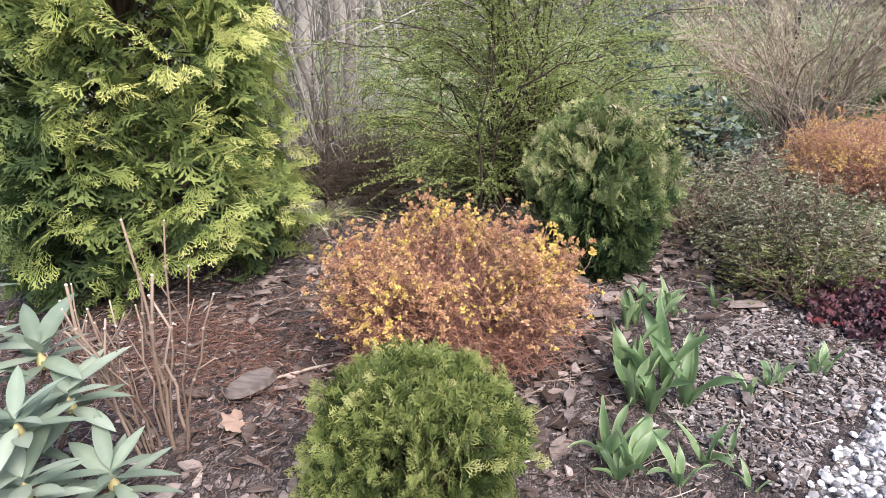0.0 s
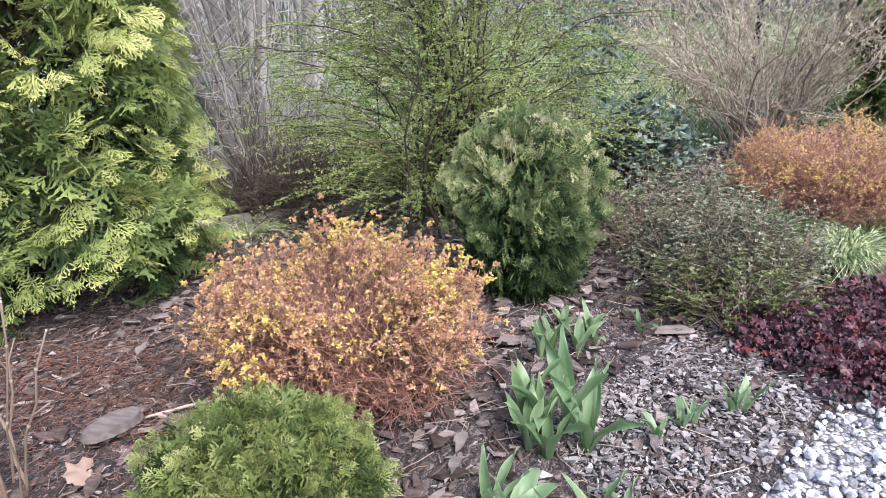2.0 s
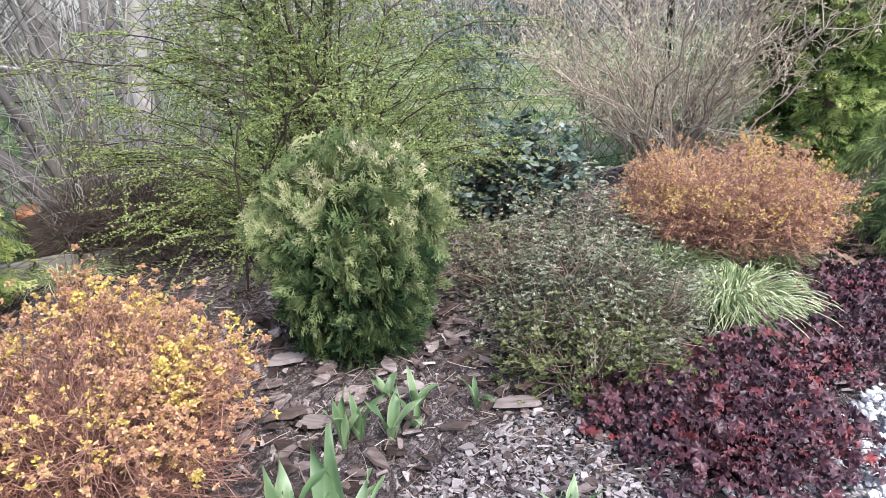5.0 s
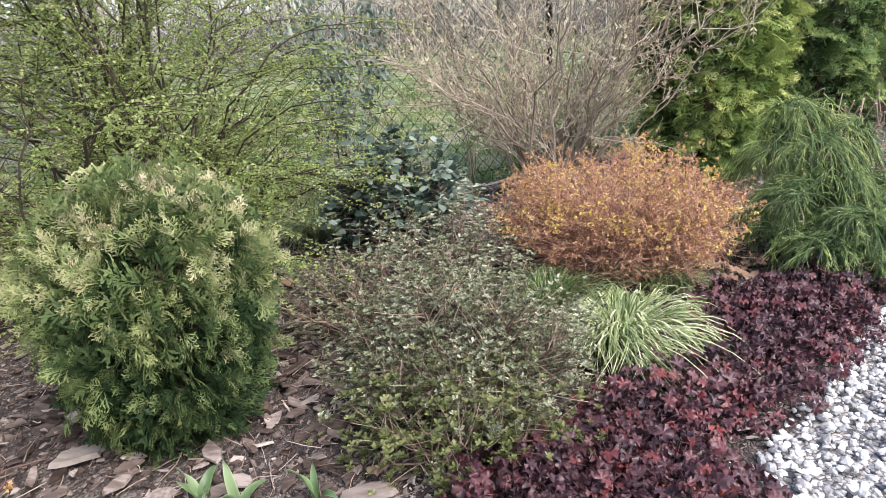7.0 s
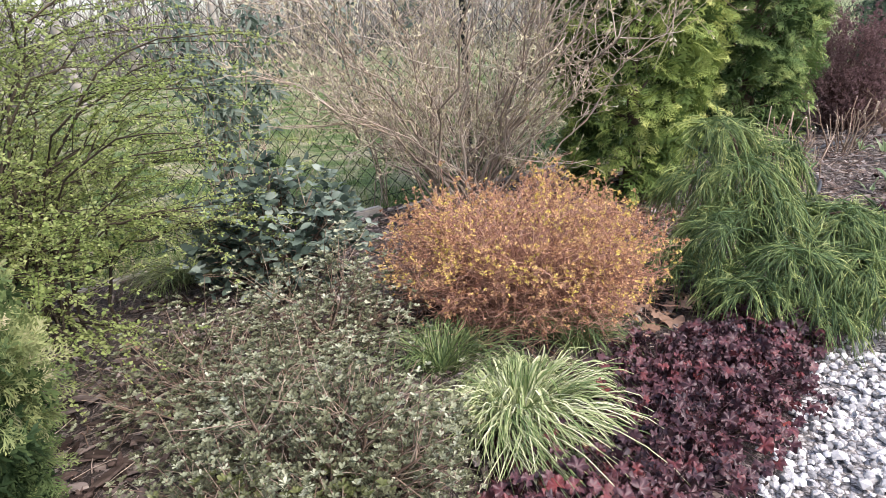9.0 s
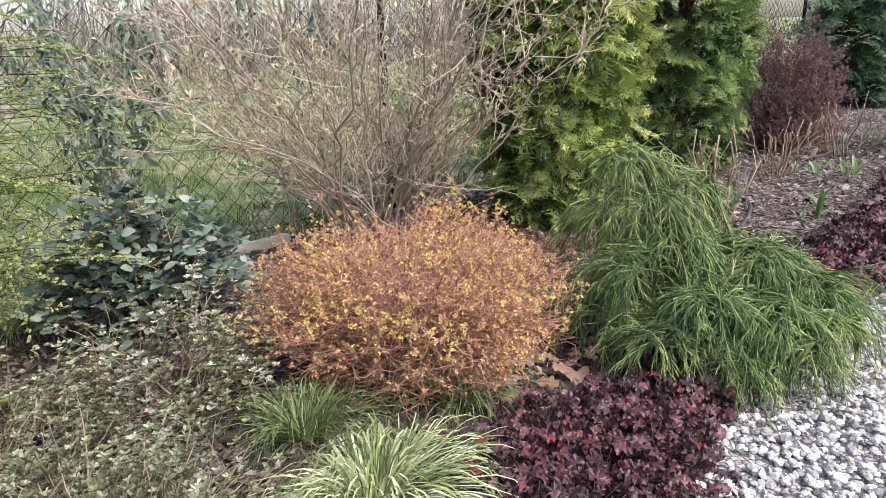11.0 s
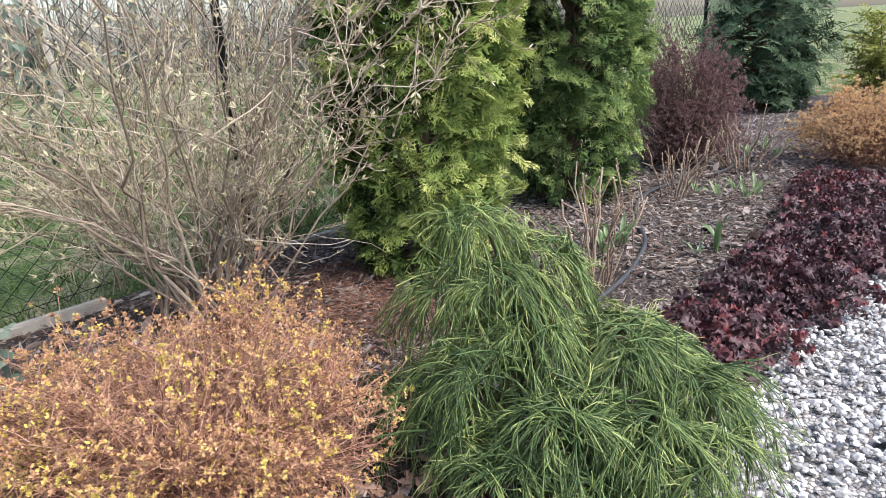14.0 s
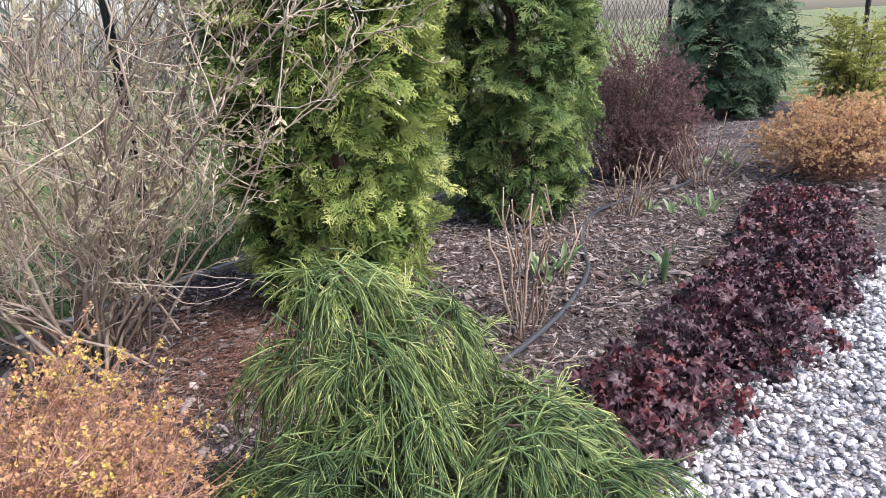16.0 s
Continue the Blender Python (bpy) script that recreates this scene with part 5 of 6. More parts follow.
def rhododendron(x, y, whorls, seed):
    r = np.random.default_rng(seed)
    root = thing("rhododendron", "rhododendron with whorls of pale grey-green leaves and fat buds", "shrub", x, y)
    ends = np.array(whorls, float)
    base = np.c_[r.normal(0, 0.03, (len(ends), 2)), np.zeros(len(ends))]
    limbs = []
    for k in range(len(ends)):
        wood = Geo()
        tubes(wood, bezier(base[k:k + 1], (base[k:k + 1] + ends[k:k + 1]) / 2 + UP * 0.05, ends[k:k + 1], 6), np.linspace(0.008, 0.004, 6)[None], 6, 0.5)
        limbs.append(part("branch", wood, M_bark, root))
    for c, limb in zip(ends, limbs):
        t0 = r.uniform(0, 6)
        for i in range(16):
            t = t0 + i * 2.39996
            out = np.array([math.cos(t), math.sin(t), r.uniform(-0.15, 0.55) + (0.5 if i > 9 else 0)])
            ob = new("leaf", RLEAF[int(r.integers(0, 9))])
            ob.parent = limb
            place(ob, c + UP * 0.004 * i, out, UP * 1.2 - out * 0.2 + r.normal(0, 0.15, 3), r.uniform(0.11, 0.165))
        bud = Geo()
        k = 6
        s = np.linspace(0, 1, k)
        pts = np.stack([0 * s, 0 * s, 0.045 * s], -1)[None] + c
        tubes(bud, pts, (0.0115 * np.sin(np.pi * (s * 0.86 + 0.12)) + 0.001)[None], 7, 0.6)
        part("bud", bud, M_bud, limb, "fat yellow-green bud")


rhododendron(-0.56, 1.18, [(0.13, -0.05, 0.3), (-0.1, 0.02, 0.4), (0.1, 0.1, 0.26), (-0.14, 0.06, 0.52), (0.17, -0.1, 0.2), (0.26, 0.02, 0.14), (0.0, 0.14, 0.34), (-0.06, -0.1, 0.36), (0.02, 0.0, 0.2), (-0.28, 0.1, 0.46)], 81)


# ---- clumps of cut stems ----
def cut_stems(x, y, stems, h, spread, seed, label, forks=2, r0=0.005):
    r = np.random.default_rng(seed)
    root = thing("cut_stems", label, "perennial", x, y)
    for i in range(stems):
        t = r.uniform(0, 6.28)
        f = spread * math.sqrt(r.uniform(0, 1))
        b = np.array([[0.35 * f * math.cos(t), 0.35 * f * math.sin(t), -0.01]]) + r.normal(0, 0.012, (1, 3)) * np.array([1, 1, 0])
        e = np.array([[f * math.cos(t), f * math.sin(t), h * r.uniform(0.55, 1.05)]])
        P = bezier(b, (b + e) / 2 + r.normal(0, 0.015, (1, 3)), e, 6)
        P[:, 1:] += r.normal(0, 0.011, P[:, 1:].shape)
        g = Geo()
        rr = r0 * r.uniform(0.55, 1.1)
        tubes(g, P, np.linspace(1.1, 0.75, 6)[None] * rr, 6, r.uniform(0.25, 0.85))
        for k in range(int(r.integers(0, forks + 1))):
            p, d = along(P, np.array([r.uniform(0.5, 0.95)]))
            q = p + unit(d + r.normal(0, 0.45, (1, 3))) * r.uniform(0.05, 0.14)
            tubes(g, bezier(p, (p + q) / 2, q, 3), np.array([[0.7, 0.65, 0.6]]) * rr, 5, r.uniform(0.3, 0.9))
        for nd_ in (0.45, 0.8):
            p, d = along(P, np.array([nd_]))
            tubes(g, np.stack([p - d * 0.004, p, p + d * 0.004], 1), np.array([[1.0, 1.5, 1.0]]) * rr, 6, 0.7)
        stem = part("stem", g, M_stem, root)
        d_ = unit(P[0, -1] - P[0, -2])
        cap = Geo()
        tubes(cap, np.stack([P[0, -1] - d_ * 0.001, P[0, -1] + d_ * 0.0015, P[0, -1] + d_ * 0.0025])[None], np.array([[0.8, 0.8, 0.66]]) * rr, 6, 0.9)
        part("cut_end", cap, M_cutend, stem, "pale dry cut end")


cut_stems(-0.46, 1.52, 12, 0.56, 0.22, 91, "clump of tall brown cut-back stems", 4, 0.0046)
cut_stems(-0.43, 1.56, 2, 0.72, 0.05, 96, "two long pale cut stems", 0, 0.0056)
cut_stems(-0.82, 1.66, 6, 0.32, 0.16, 92, "short pale cut stems in the mulch", 2, 0.004)
cut_stems(3.26, 5.14, 16, 0.5, 0.2, 93, "clump of straw-coloured cut stems", 1, 0.0052)
cut_stems(4.27, 6.42, 16, 0.34, 0.22, 94, "low fan of cut-back branches")
cut_stems(5.1, 7.0, 26, 0.42, 0.42, 95, "low clump of reddish cut-back rose stems", 3)
cut_stems(3.75, 5.85, 10, 0.18, 0.12, 97, "dry flattened stems in the mulch", 1, 0.003)

# ---- fence, posts, edging ----
FN = 3.62
POST_U = [-5.07, -2.47, 0.13, 2.73, 5.33, 8.23, 11.6, 13.4]
fence = thing("mesh_fence", "dark chain-link fence on thin steel posts", "fence")
for u in POST_U:
    g = Geo()
    x, y = plan(u, FN + 0.03)
    tubes(g, np.array([[(x, y, z) for z in (-0.1, 0.5, 1.0, 1.52, 1.54)]]), np.array([[0.021, 0.021, 0.021, 0.021, 0.012]]), 10, 0.4)
    part("post", g, M_wire, fence)
CELL = 0.1


def wire_mesh(u0, u1, h, n0, name="mesh"):
    """Zigzag wires hooked into a diamond mesh."""
    g = Geo()
    cols = int((u1 - u0) / CELL)
    k = int(h / CELL * 2) + 1
    z = 0.02 + np.arange(k) * CELL / 2
    for s in (0, 1):
        uu = u0 + (np.arange(cols)[:, None] + 0.5 * s) * CELL + np.where((np.arange(k) + s) % 2 == 0, 0.0, CELL / 2)[None]
        uu = uu + 0.006 * np.sin(z[None] * 9 + uu * 4)
        nn = n0 + 0.012 * np.sin(uu * 2.1) + 0.0015 * (1 if s else -1)
        p = plan(uu, nn)
        P = np.concatenate([p, np.broadcast_to(z[None, :, None], p.shape[:2] + (1,))], -1)
        tubes(g, P, np.full((1, k), 0.0024), 3, 0.3)
    return g


part("wire_mesh", wire_mesh(-6, 13.5, 1.46, FN), M_wire, fence)
g = Geo()
uu = np.linspace(-6, 13.5, 80)
for z in (0.04, 0.75, 1.48):
    p = plan(uu, FN + 0 * uu)
    tubes(g, np.c_[p, z + 0.008 * np.sin(uu * 3)][None], np.full((1, 80), 0.002), 4, 0.3)
part("tension_wire", g, M_wire, fence)
end_post = thing("fence_post", "black steel fence post at the end of the garden", "fence", 9.3, 10.45)
g = Geo()
tubes(g, np.array([[(0, 0, z) for z in (-0.1, 0.5, 1.5, 1.7, 1.72)]]), np.array([[0.03, 0.03, 0.03, 0.03, 0.015]]), 10, 0.4)
part("post", g, M_wire, end_post)

edging = thing("concrete_edging", "row of weathered concrete edging slabs", "edging", kind="structure")
r = np.random.default_rng(5)
for i in range(18):
    u = -5 + i * 1.0
    bm = bmesh.new()
    bmesh.ops.create_cube(bm, size=1.0)
    bmesh.ops.scale(bm, vec=(0.985, 0.05, 0.2), verts=bm.verts)
    bmesh.ops.bevel(bm, geom=list(bm.edges), offset=0.008, segments=2, affect="EDGES")
    me = bpy.data.meshes.new("slab")
    bm.to_mesh(me)
    bm.free()
    me.materials.append(M_concrete)
    ob = new("slab", me)
    ob.parent = edging
    x, y = plan(u, 3.47 if u > 2.5 else 3.3)
    ob.location = (x, y, (-0.018 if u < 2.5 else -0.062 if 3.2 < u < 4.8 else -0.092) + r.uniform(0, 0.008))
    ob.rotation_euler = (r.normal(0, 0.03), r.normal(0, 0.012), math.atan2(U[1], U[0]) + r.normal(0, 0.01))


# ---- climber on the fence ----
def climber(u0, u1, zlow, zhigh, leaves, seed, n=8):
    r = np.random.default_rng(seed)
    root = thing("climber", "evergreen honeysuckle with long grey-green leaves on the fence", "climber")
    uu = r.uniform(u0, u1, n)
    c = plan(uu, FN - 0.03 + r.normal(0, 0.02, n))
    stem_u = (u0 + u1) / 2
    s0 = np.tile(plan(stem_u, FN - 0.04), (n, 1)) + r.normal(0, 0.03, (n, 2))
    p0 = np.c_[s0, np.full(n, 0.0)]
    p2 = np.c_[c, r.uniform(zlow, zhigh, n)]
    p1 = np.c_[s0 * 0.4 + c * 0.6 + r.normal(0, 0.04, (n, 2)), p2[:, 2] * 0.8]
    P = bezier(p0, p1, p2, 9)
    P[:, 1:] += r.normal(0, 0.02, P[:, 1:].shape)
    g = Geo()
    tubes(g, P, np.linspace(0.003, 0.0014, 9)[None], 4, r.uniform(0.2, 0.8, n))
    mass("vines", g, M_beige, root)
    i = r.integers(0, n, leaves)
    b, d = along(P[i], np.sqrt(r.uniform(0.02, 1, leaves)))
    b = b + r.normal(0, 0.025, b.shape)
    lv = Geo()
    ax = unit(np.c_[r.normal(0, 0.5, (leaves, 2)) - N * 0.4, r.normal(-0.45, 0.5, leaves)])
    stamp(lv, oval_leaf(0.28, 0.15, 0.25, 4), b, ax, UP * 0.3 + r.normal(0, 0.4, b.shape) + np.r_[-N, 0] * 1.0, r.uniform(0.035, 0.075, leaves), r.uniform(0.0, 0.8, leaves), 0.15)
    mass("leafage", lv, M_climber, root)


climber(3.3, 4.1, 0.75, 1.45, 900, 101, 20)
climber(3.66, 3.8, 0.15, 1.2, 240, 102, 6)
climber(4.2, 5.0, 1.1, 1.45, 200, 103, 7)


# ---- trees and scrub behind the fence ----
def leaning_tree(x, y, seed):
    r = np.random.default_rng(seed)
    root = thing("tree", "leaning dark many-stemmed tree with bare twigs", "tree", x, y)
    for e, c, r0 in (((-1.5, -1.05, 2.6), (-0.36, -0.26, 0.75), 0.036), ((-1.0, -0.65, 2.9), (-0.2, -0.14, 0.9), 0.024), ((-0.5, -0.3, 2.7), (-0.02, 0.0, 1.0), 0.016), ((0.2, 0.25, 2.7), (0.1, 0.1, 1.2), 0.018)):
        g = Geo()
        P = bezier(np.array([[0.0, 0, -0.05]]), np.array([c], float), np.array([e], float), 14)
        P[:, 1:] += r.normal(0, 0.012, P[:, 1:].shape)
        tubes(g, P, (np.linspace(1.25, 0.5, 14) * r0)[None], 12, 0.4)
        part("trunk", g, M_darktrunk, root)
    n = 60
    b = np.c_[r.normal(0, 0.1, (n, 2)), np.full(n, 0.0)]
    e = np.c_[r.normal(-0.05, 0.4, (n, 2)), r.uniform(0.4, 2.4, n)]
    tw = Geo()
    P = bezier(b, (b + e) / 2 + r.normal(0, 0.1, b.shape), e, 8)
    P[:, 1:] += r.normal(0, 0.015, P[:, 1:].shape)
    tubes(tw, P, np.linspace(0.005, 0.0015, 8)[None], 4, r.uniform(-0.3, 0.7, n))
    i = r.integers(0, n, 800)
    p, d = along(P[i], r.uniform(0.1, 1, 800))
    q = p + unit(d * 0.6 + r.normal(0, 0.9, d.shape)) * r.uniform(0.08, 0.34, (800, 1))
    tubes(tw, bezier(p, (p + q) / 2 + r.normal(0, 0.035, p.shape), q, 4), np.linspace(0.002, 0.001, 4)[None], 3, r.uniform(0.2, 0.9, 800))
    mass("sucker_growth", tw, M_trunk, root)
    return root


leaning_tree(-1.08, 3.8, 111)
for s, (u, n) in enumerate([(1.9, 4.3)]):
    x, y = plan(u, n)
    bare_shrub("bramble_thicket", "tangle of bare grey twigs behind the edging", x, y, 0.55, 1.0, 24, 120 + s, buds=60, wood_mat=M_grey_bark, stem_r=0.0045, twigs=420, base_r=0.2)
for s, (x, y) in enumerate([(-0.97, 3.66), (-0.74, 3.82)]):
    bare_shrub("brush_heap", "low dark heap of brushwood at the trees' foot", x, y, 0.3, 0.34, 50, 124 + s, buds=20, wood_mat=M_darktwig, stem_r=0.005, twigs=800, base_r=0.14)
stump = thing("tree_stump", "freshly cut stump with an orange face", "stump", -1.24, 3.58)
g = Geo()
tubes(g, np.array([[(0, 0, -0.03), (0, 0, 0.1), (-0.02, 0.0, 0.24)]]), np.array([[0.075, 0.065, 0.06]]), 12, 0.3)
part("bark", g, M_darktwig, stump)
g = Geo()
tubes(g, np.array([[(-0.02, 0.0, 0.2), (-0.03, -0.012, 0.262), (-0.03, -0.014, 0.266)]]), np.array([[0.05, 0.056, 0.05]]), 12, 0.6)
part("cut_face", g, M_cut, stump, "bright orange cut face")

# bare wood beyond: a few models, repeated
def bare_tree(seed, h, r0):
    r = np.random.default_rng(seed)
    root = thing("tree", "slender grey tree, still bare", "tree", group="bare trees beyond the fence")
    k = 12
    z = np.linspace(-0.1, h, k)
    P = np.stack([np.cumsum(r.normal(0, 0.04, k)), np.cumsum(r.normal(0, 0.04, k)), z], -1)[None]
    g = Geo()
    tubes(g, P, (np.linspace(1.15, 0.3, k) * r0)[None], 10, 0.3 * (seed - 130) - 0.2)
    part("trunk", g, M_trunk, root)
    n = 55
    b, d = along(np.repeat(P, n, 0), r.uniform(0.12, 0.98, n))
    t = r.uniform(0, 6.28, n)
    e = b + np.stack([np.cos(t), np.sin(t), r.uniform(0.1, 1.0, n)], -1) * r.uniform(0.4, 1.3, (n, 1))
    L = bezier(b, (b + e) / 2 - UP * 0.08 + r.normal(0, 0.05, b.shape), e, 6)
    g = Geo()
    tubes(g, L, np.linspace(0.22, 0.06, 6)[None] * r0, 4, r.uniform(0.2, 0.7, n))
    m = 240
    i = r.integers(0, n, m)
    b, d = along(L[i], r.uniform(0.2, 1, m))
    e = b + unit(d + r.normal(0, 0.6, d.shape)) * r.uniform(0.15, 0.6, (m, 1))
    tubes(g, bezier(b, (b + e) / 2 + r.normal(0, 0.03, b.shape), e, 4), np.linspace(0.0045, 0.0015, 4)[None], 3, r.uniform(0.2, 0.9, m))
    mass("branch_work", g, M_grey_bark, root)
    return root


r = np.random.default_rng(77)
models = [bare_tree(130 + s, 6 + s, 0.045 + 0.018 * s) for s in range(3)]
spots = [(0.9, 5.2), (1.6, 5.0), (2.05, 5.9), (1.1, 6.4), (2.6, 6.6), (0.2, 6.0), (-0.6, 5.4), (1.9, 7.6), (3.0, 8.4), (0.6, 8.2), (-1.4, 6.8), (3.6, 10.5), (2.4, 10.0), (1.2, 10.4), (5.0, 13.0), (4.2, 15.0), (7.0, 17.0), (9.5, 18.0), (12.0, 20.0), (2.0, 13.0)]
for i, (u, n) in enumerate(spots):
    x, y = plan(u, n)
    m = pose(x, y, -0.04, r.normal(0, 3), r.normal(0, 3), r.uniform(0, 360))
    if i < 3:
        models[i].matrix_basis = m
    else:
        copy_thing(models[i % 3], m)
# scrub edge in the distance
g = Geo()
n = 2400
uu, nn = r.uniform(-14, 50, n), r.uniform(18, 44, n)
b = np.c_[plan(uu, nn), np.full(n, -0.05)]
e = b + np.c_[r.normal(0, 1.0, (n, 2)), 0.8 + r.gamma(2.4, 1.2, n)]
tubes(g, bezier(b, (b + e) / 2 + r.normal(0, 0.3, b.shape), e, 4), np.linspace(0.03, 0.009, 4)[None] * r.uniform(0.4, 1.6, (n, 1)), 3, r.uniform(-0.5, 0.45, n))
m = 5600
uu, nn = r.uniform(-14, 50, m), r.uniform(16, 30, m)
b = np.c_[plan(uu, nn), r.uniform(0, 1, m) ** 1.3 * 3.2]
e = b + np.c_[r.normal(0, 0.45, (m, 2)), r.normal(0.25, 0.4, m)]
tubes(g, np.stack([b, (b + e) / 2 + r.normal(0, 0.06, b.shape), e], 1), np.linspace(0.014, 0.006, 3)[None] * r.uniform(0.6, 1.6, (m, 1)), 3, r.uniform(-0.5, 0.6, m))
tagged(part("far_scrub", g, M_trunk), "thin grey scrub and saplings at the wood's edge", "scrub", kind="stuff")

# meadow grass tufts behind the fence
g = Geo()
n = 52000
uu, nn = r.uniform(-1, 13, n), 3.6 + 8 * r.uniform(0, 1, n) ** 1.6
b = np.c_[plan(uu, nn), np.full(n, -0.04)]
tuft = r.uniform(0, 1, n) < 0.45
nt_ = 700
cu, cn = r.uniform(-1, 13, nt_), 3.65 + 7 * r.uniform(0, 1, nt_) ** 1.5
ci = r.integers(0, nt_, n)
uu, nn = np.where(tuft, cu[ci] + r.normal(0, 0.05, n), uu), np.where(tuft, np.maximum(cn[ci] + r.normal(0, 0.05, n), 3.58), nn)
b = np.c_[plan(uu, nn), np.full(n, -0.04)]
hh = r.uniform(0.02, 0.065, n) * (1 + 1.1 * tuft) * (1 + 1.2 * (np.sin(uu * 3.1) * np.sin(nn * 2.7) > 0.45))
lean = r.normal(0, 0.5, (n, 2)) * hh[:, None]
w = np.c_[r.normal(0, 1, (n, 2)), np.zeros(n)]
w = unit(w) * 0.003
tip = b + np.c_[lean, hh]
mid = b + np.c_[lean * 0.35, hh * 0.6]
v = np.stack([b - w, b + w, mid + w * 0.8, mid - w * 0.8, tip], 1)
idx = (np.arange(n) * 5)[:, None]
g.add(v, idx + np.array([[0, 1, 2, 3]]), idx + np.array([[3, 2, 4]]), np.repeat(np.where(tuft, np.sin(ci * 1.7) * 0.35 + 0.5, 0.35) + r.normal(0, 0.2, n), 5))
tagged(part("meadow_grass", g, M_grass), "rough spring grass beyond the fence", "grass", kind="stuff")

# brown thickets and a yellow-green shrub at the far end
for s, (x, y) in enumerate([(8.7, 9.7), (9.7, 9.75)]):
    bare_shrub("brown_thicket", "low bare brown thicket at the end of the bed", x, y, 0.8, 0.85, 30, 145 + s, buds=600, stem_r=0.006, twigs=500, base_r=0.25)
arching_shrub("yellow_shrub", "yellow-green leafy shrub at the end of the bed", 7.95, 9.05, 0.6, 1.05, 44, 750, 12, 0.026, M_darktwig, M_gold, 141, stem_r=0.008, twig_len=(0.1, 0.3))


# ---- hose ----
hose = thing("garden_hose", "grey-black garden hose lying in curves on the mulch", "hose")
ctrl = np.array([(3.1, 4.88, 0.016), (3.22, 4.98, 0.018), (3.44, 5.2, 0.02), (3.6, 5.42, 0.02), (3.72, 5.62, 0.018), (3.8, 5.9, 0.018), (3.92, 6.2, 0.018), (4.1, 6.48, 0.018), (4.4, 6.68, 0.018), (4.9, 6.85, 0.018), (5.4, 7.4, 0.018)])
t = np.linspace(0, len(ctrl) - 1, 90)
P = np.stack([np.interp(t, np.arange(len(ctrl)), ctrl[:, i]) for i in range(3)], -1)
for _ in range(12):
    P[1:-1] = 0.25 * P[:-2] + 0.5 * P[1:-1] + 0.25 * P[2:]
g = Geo()
tubes(g, P[None], np.full((1, 90), 0.0115), 10, 0.45)
part("tube", g, M_hose, hose)


# ---- litter: sticks, dry leaves, slabs of bark ----
def stick(x, y, length, ang, rad, label="pale fallen stick on the mulch", z=0.012):
    ob = thing("stick", label, "stick", x, y, z)
    g = Geo()
    s = np.linspace(-0.5, 0.5, 7)
    P = np.stack([s * length, 0.03 * length * np.sin(s * 5), 0.004 * np.cos(s * 7)], -1)[None]
    tubes(g, P, (np.array([0.5, 0.9, 1, 1, 0.95, 0.8, 0.4]) * rad)[None], 6, 0.8)
    part("wood", g, M_litter, ob)
    ob.rotation_euler = (0, 0, radians(ang))


stick(-0.24, 1.95, 0.36, 32, 0.005)
stick(-0.75, 1.85, 0.3, 20, 0.006)
stick(0.75, 3.6, 0.24, 60, 0.004)
stick(0.95, 3.75, 0.2, -30, 0.004)


def bark_slab(x, y, sx, sy, ang, seed, material=M_chip, thick=0.012, z=0.012, name="bark_slab", label="large weathered slab of bark on the mulch", arch=0.12):
    r = np.random.default_rng(seed)
    m = 14
    a = np.linspace(0, 2 * np.pi, m, endpoint=False)
    o = np.stack([np.cos(a) * sx, np.sin(a) * sy], -1) * 0.5 * (1 + r.normal(0, 0.1 if thick > 0.02 else 0.2, (m, 1)))
    v, q, t = prism(o, thick, arch * 4)
    g = Geo()
    g.add(v, q, t, 0.5)
    ob = new(name, g.mesh(name, material, False))
    ob.location, ob.rotation_euler = (x, y, z), (r.normal(0, 0.08), r.normal(0, 0.08), radians(ang))
    tagged(ob, label, "bark")


for s, (x, y, sx, sy, an) in enumerate([(-0.23, 1.875, 0.13, 0.05, 55), (0.0, 1.93, 0.2, 0.05, 45), (0.62, 2.53, 0.11, 0.06, 10), (0.78, 2.7, 0.09, 0.05, 20), (1.12, 2.71, 0.13, 0.055, 15), (1.15, 3.07, 0.1, 0.06, 70), (1.07, 3.02, 0.12, 0.06, 100), (0.95, 2.95, 0.13, 0.07, 40), (1.0, 3.2, 0.09, 0.06, 20), (0.5, 2.55, 0.12, 0.06, 30), (2.66, 4.75, 0.1, 0.06, 20), (1.55, 2.98, 0.08, 0.05, 20)]):
    bark_slab(x, y, sx, sy, an, 300 + s, M_slab)
bark_slab(-0.365, 1.79, 0.17, 0.085, 66, 331, M_oldslab, 0.024, 0.03, "bark_slab", "thick oval slab of grey weathered bark", 0.06)
bark_slab(0.575, 1.96, 0.06, 0.03, 75, 332, M_oldslab, 0.01, 0.022, "wood_chip", "small pale split chip of wood")
bark_slab(0.588, 1.863, 0.065, 0.028, 92, 333, M_oldslab, 0.01, 0.022, "wood_chip", "small pale split chip of wood")
bark_slab(0.373, 2.82, 0.13, 0.065, 35, 334, M_oldslab, 0.014, 0.026, "wood_chip", "broad pale split chip of wood")
bark_slab(0.64, 2.66, 0.1, 0.055, 60, 320, M_chip, 0.012, 0.014, "wood_chip", "pale split chip of wood")
bark_slab(1.68, 3.06, 0.1, 0.05, 30, 321, M_slab, 0.02, 0.02, "wood_chip", "pale weathered chip beside the sedge")
DRY = [lobed_leaf(40 + s) for s in range(2)]
LEAF_FALL = [(2.12 + 0.33 * ((i * 0.618) % 1), 3.8 + 0.34 * ((i * 0.382 + 0.07 * i * i) % 1), 0.04 + 0.025 * ((i * 0.71) % 1), 0.02 + 0.03 * ((i * 0.37) % 1)) for i in range(20)]
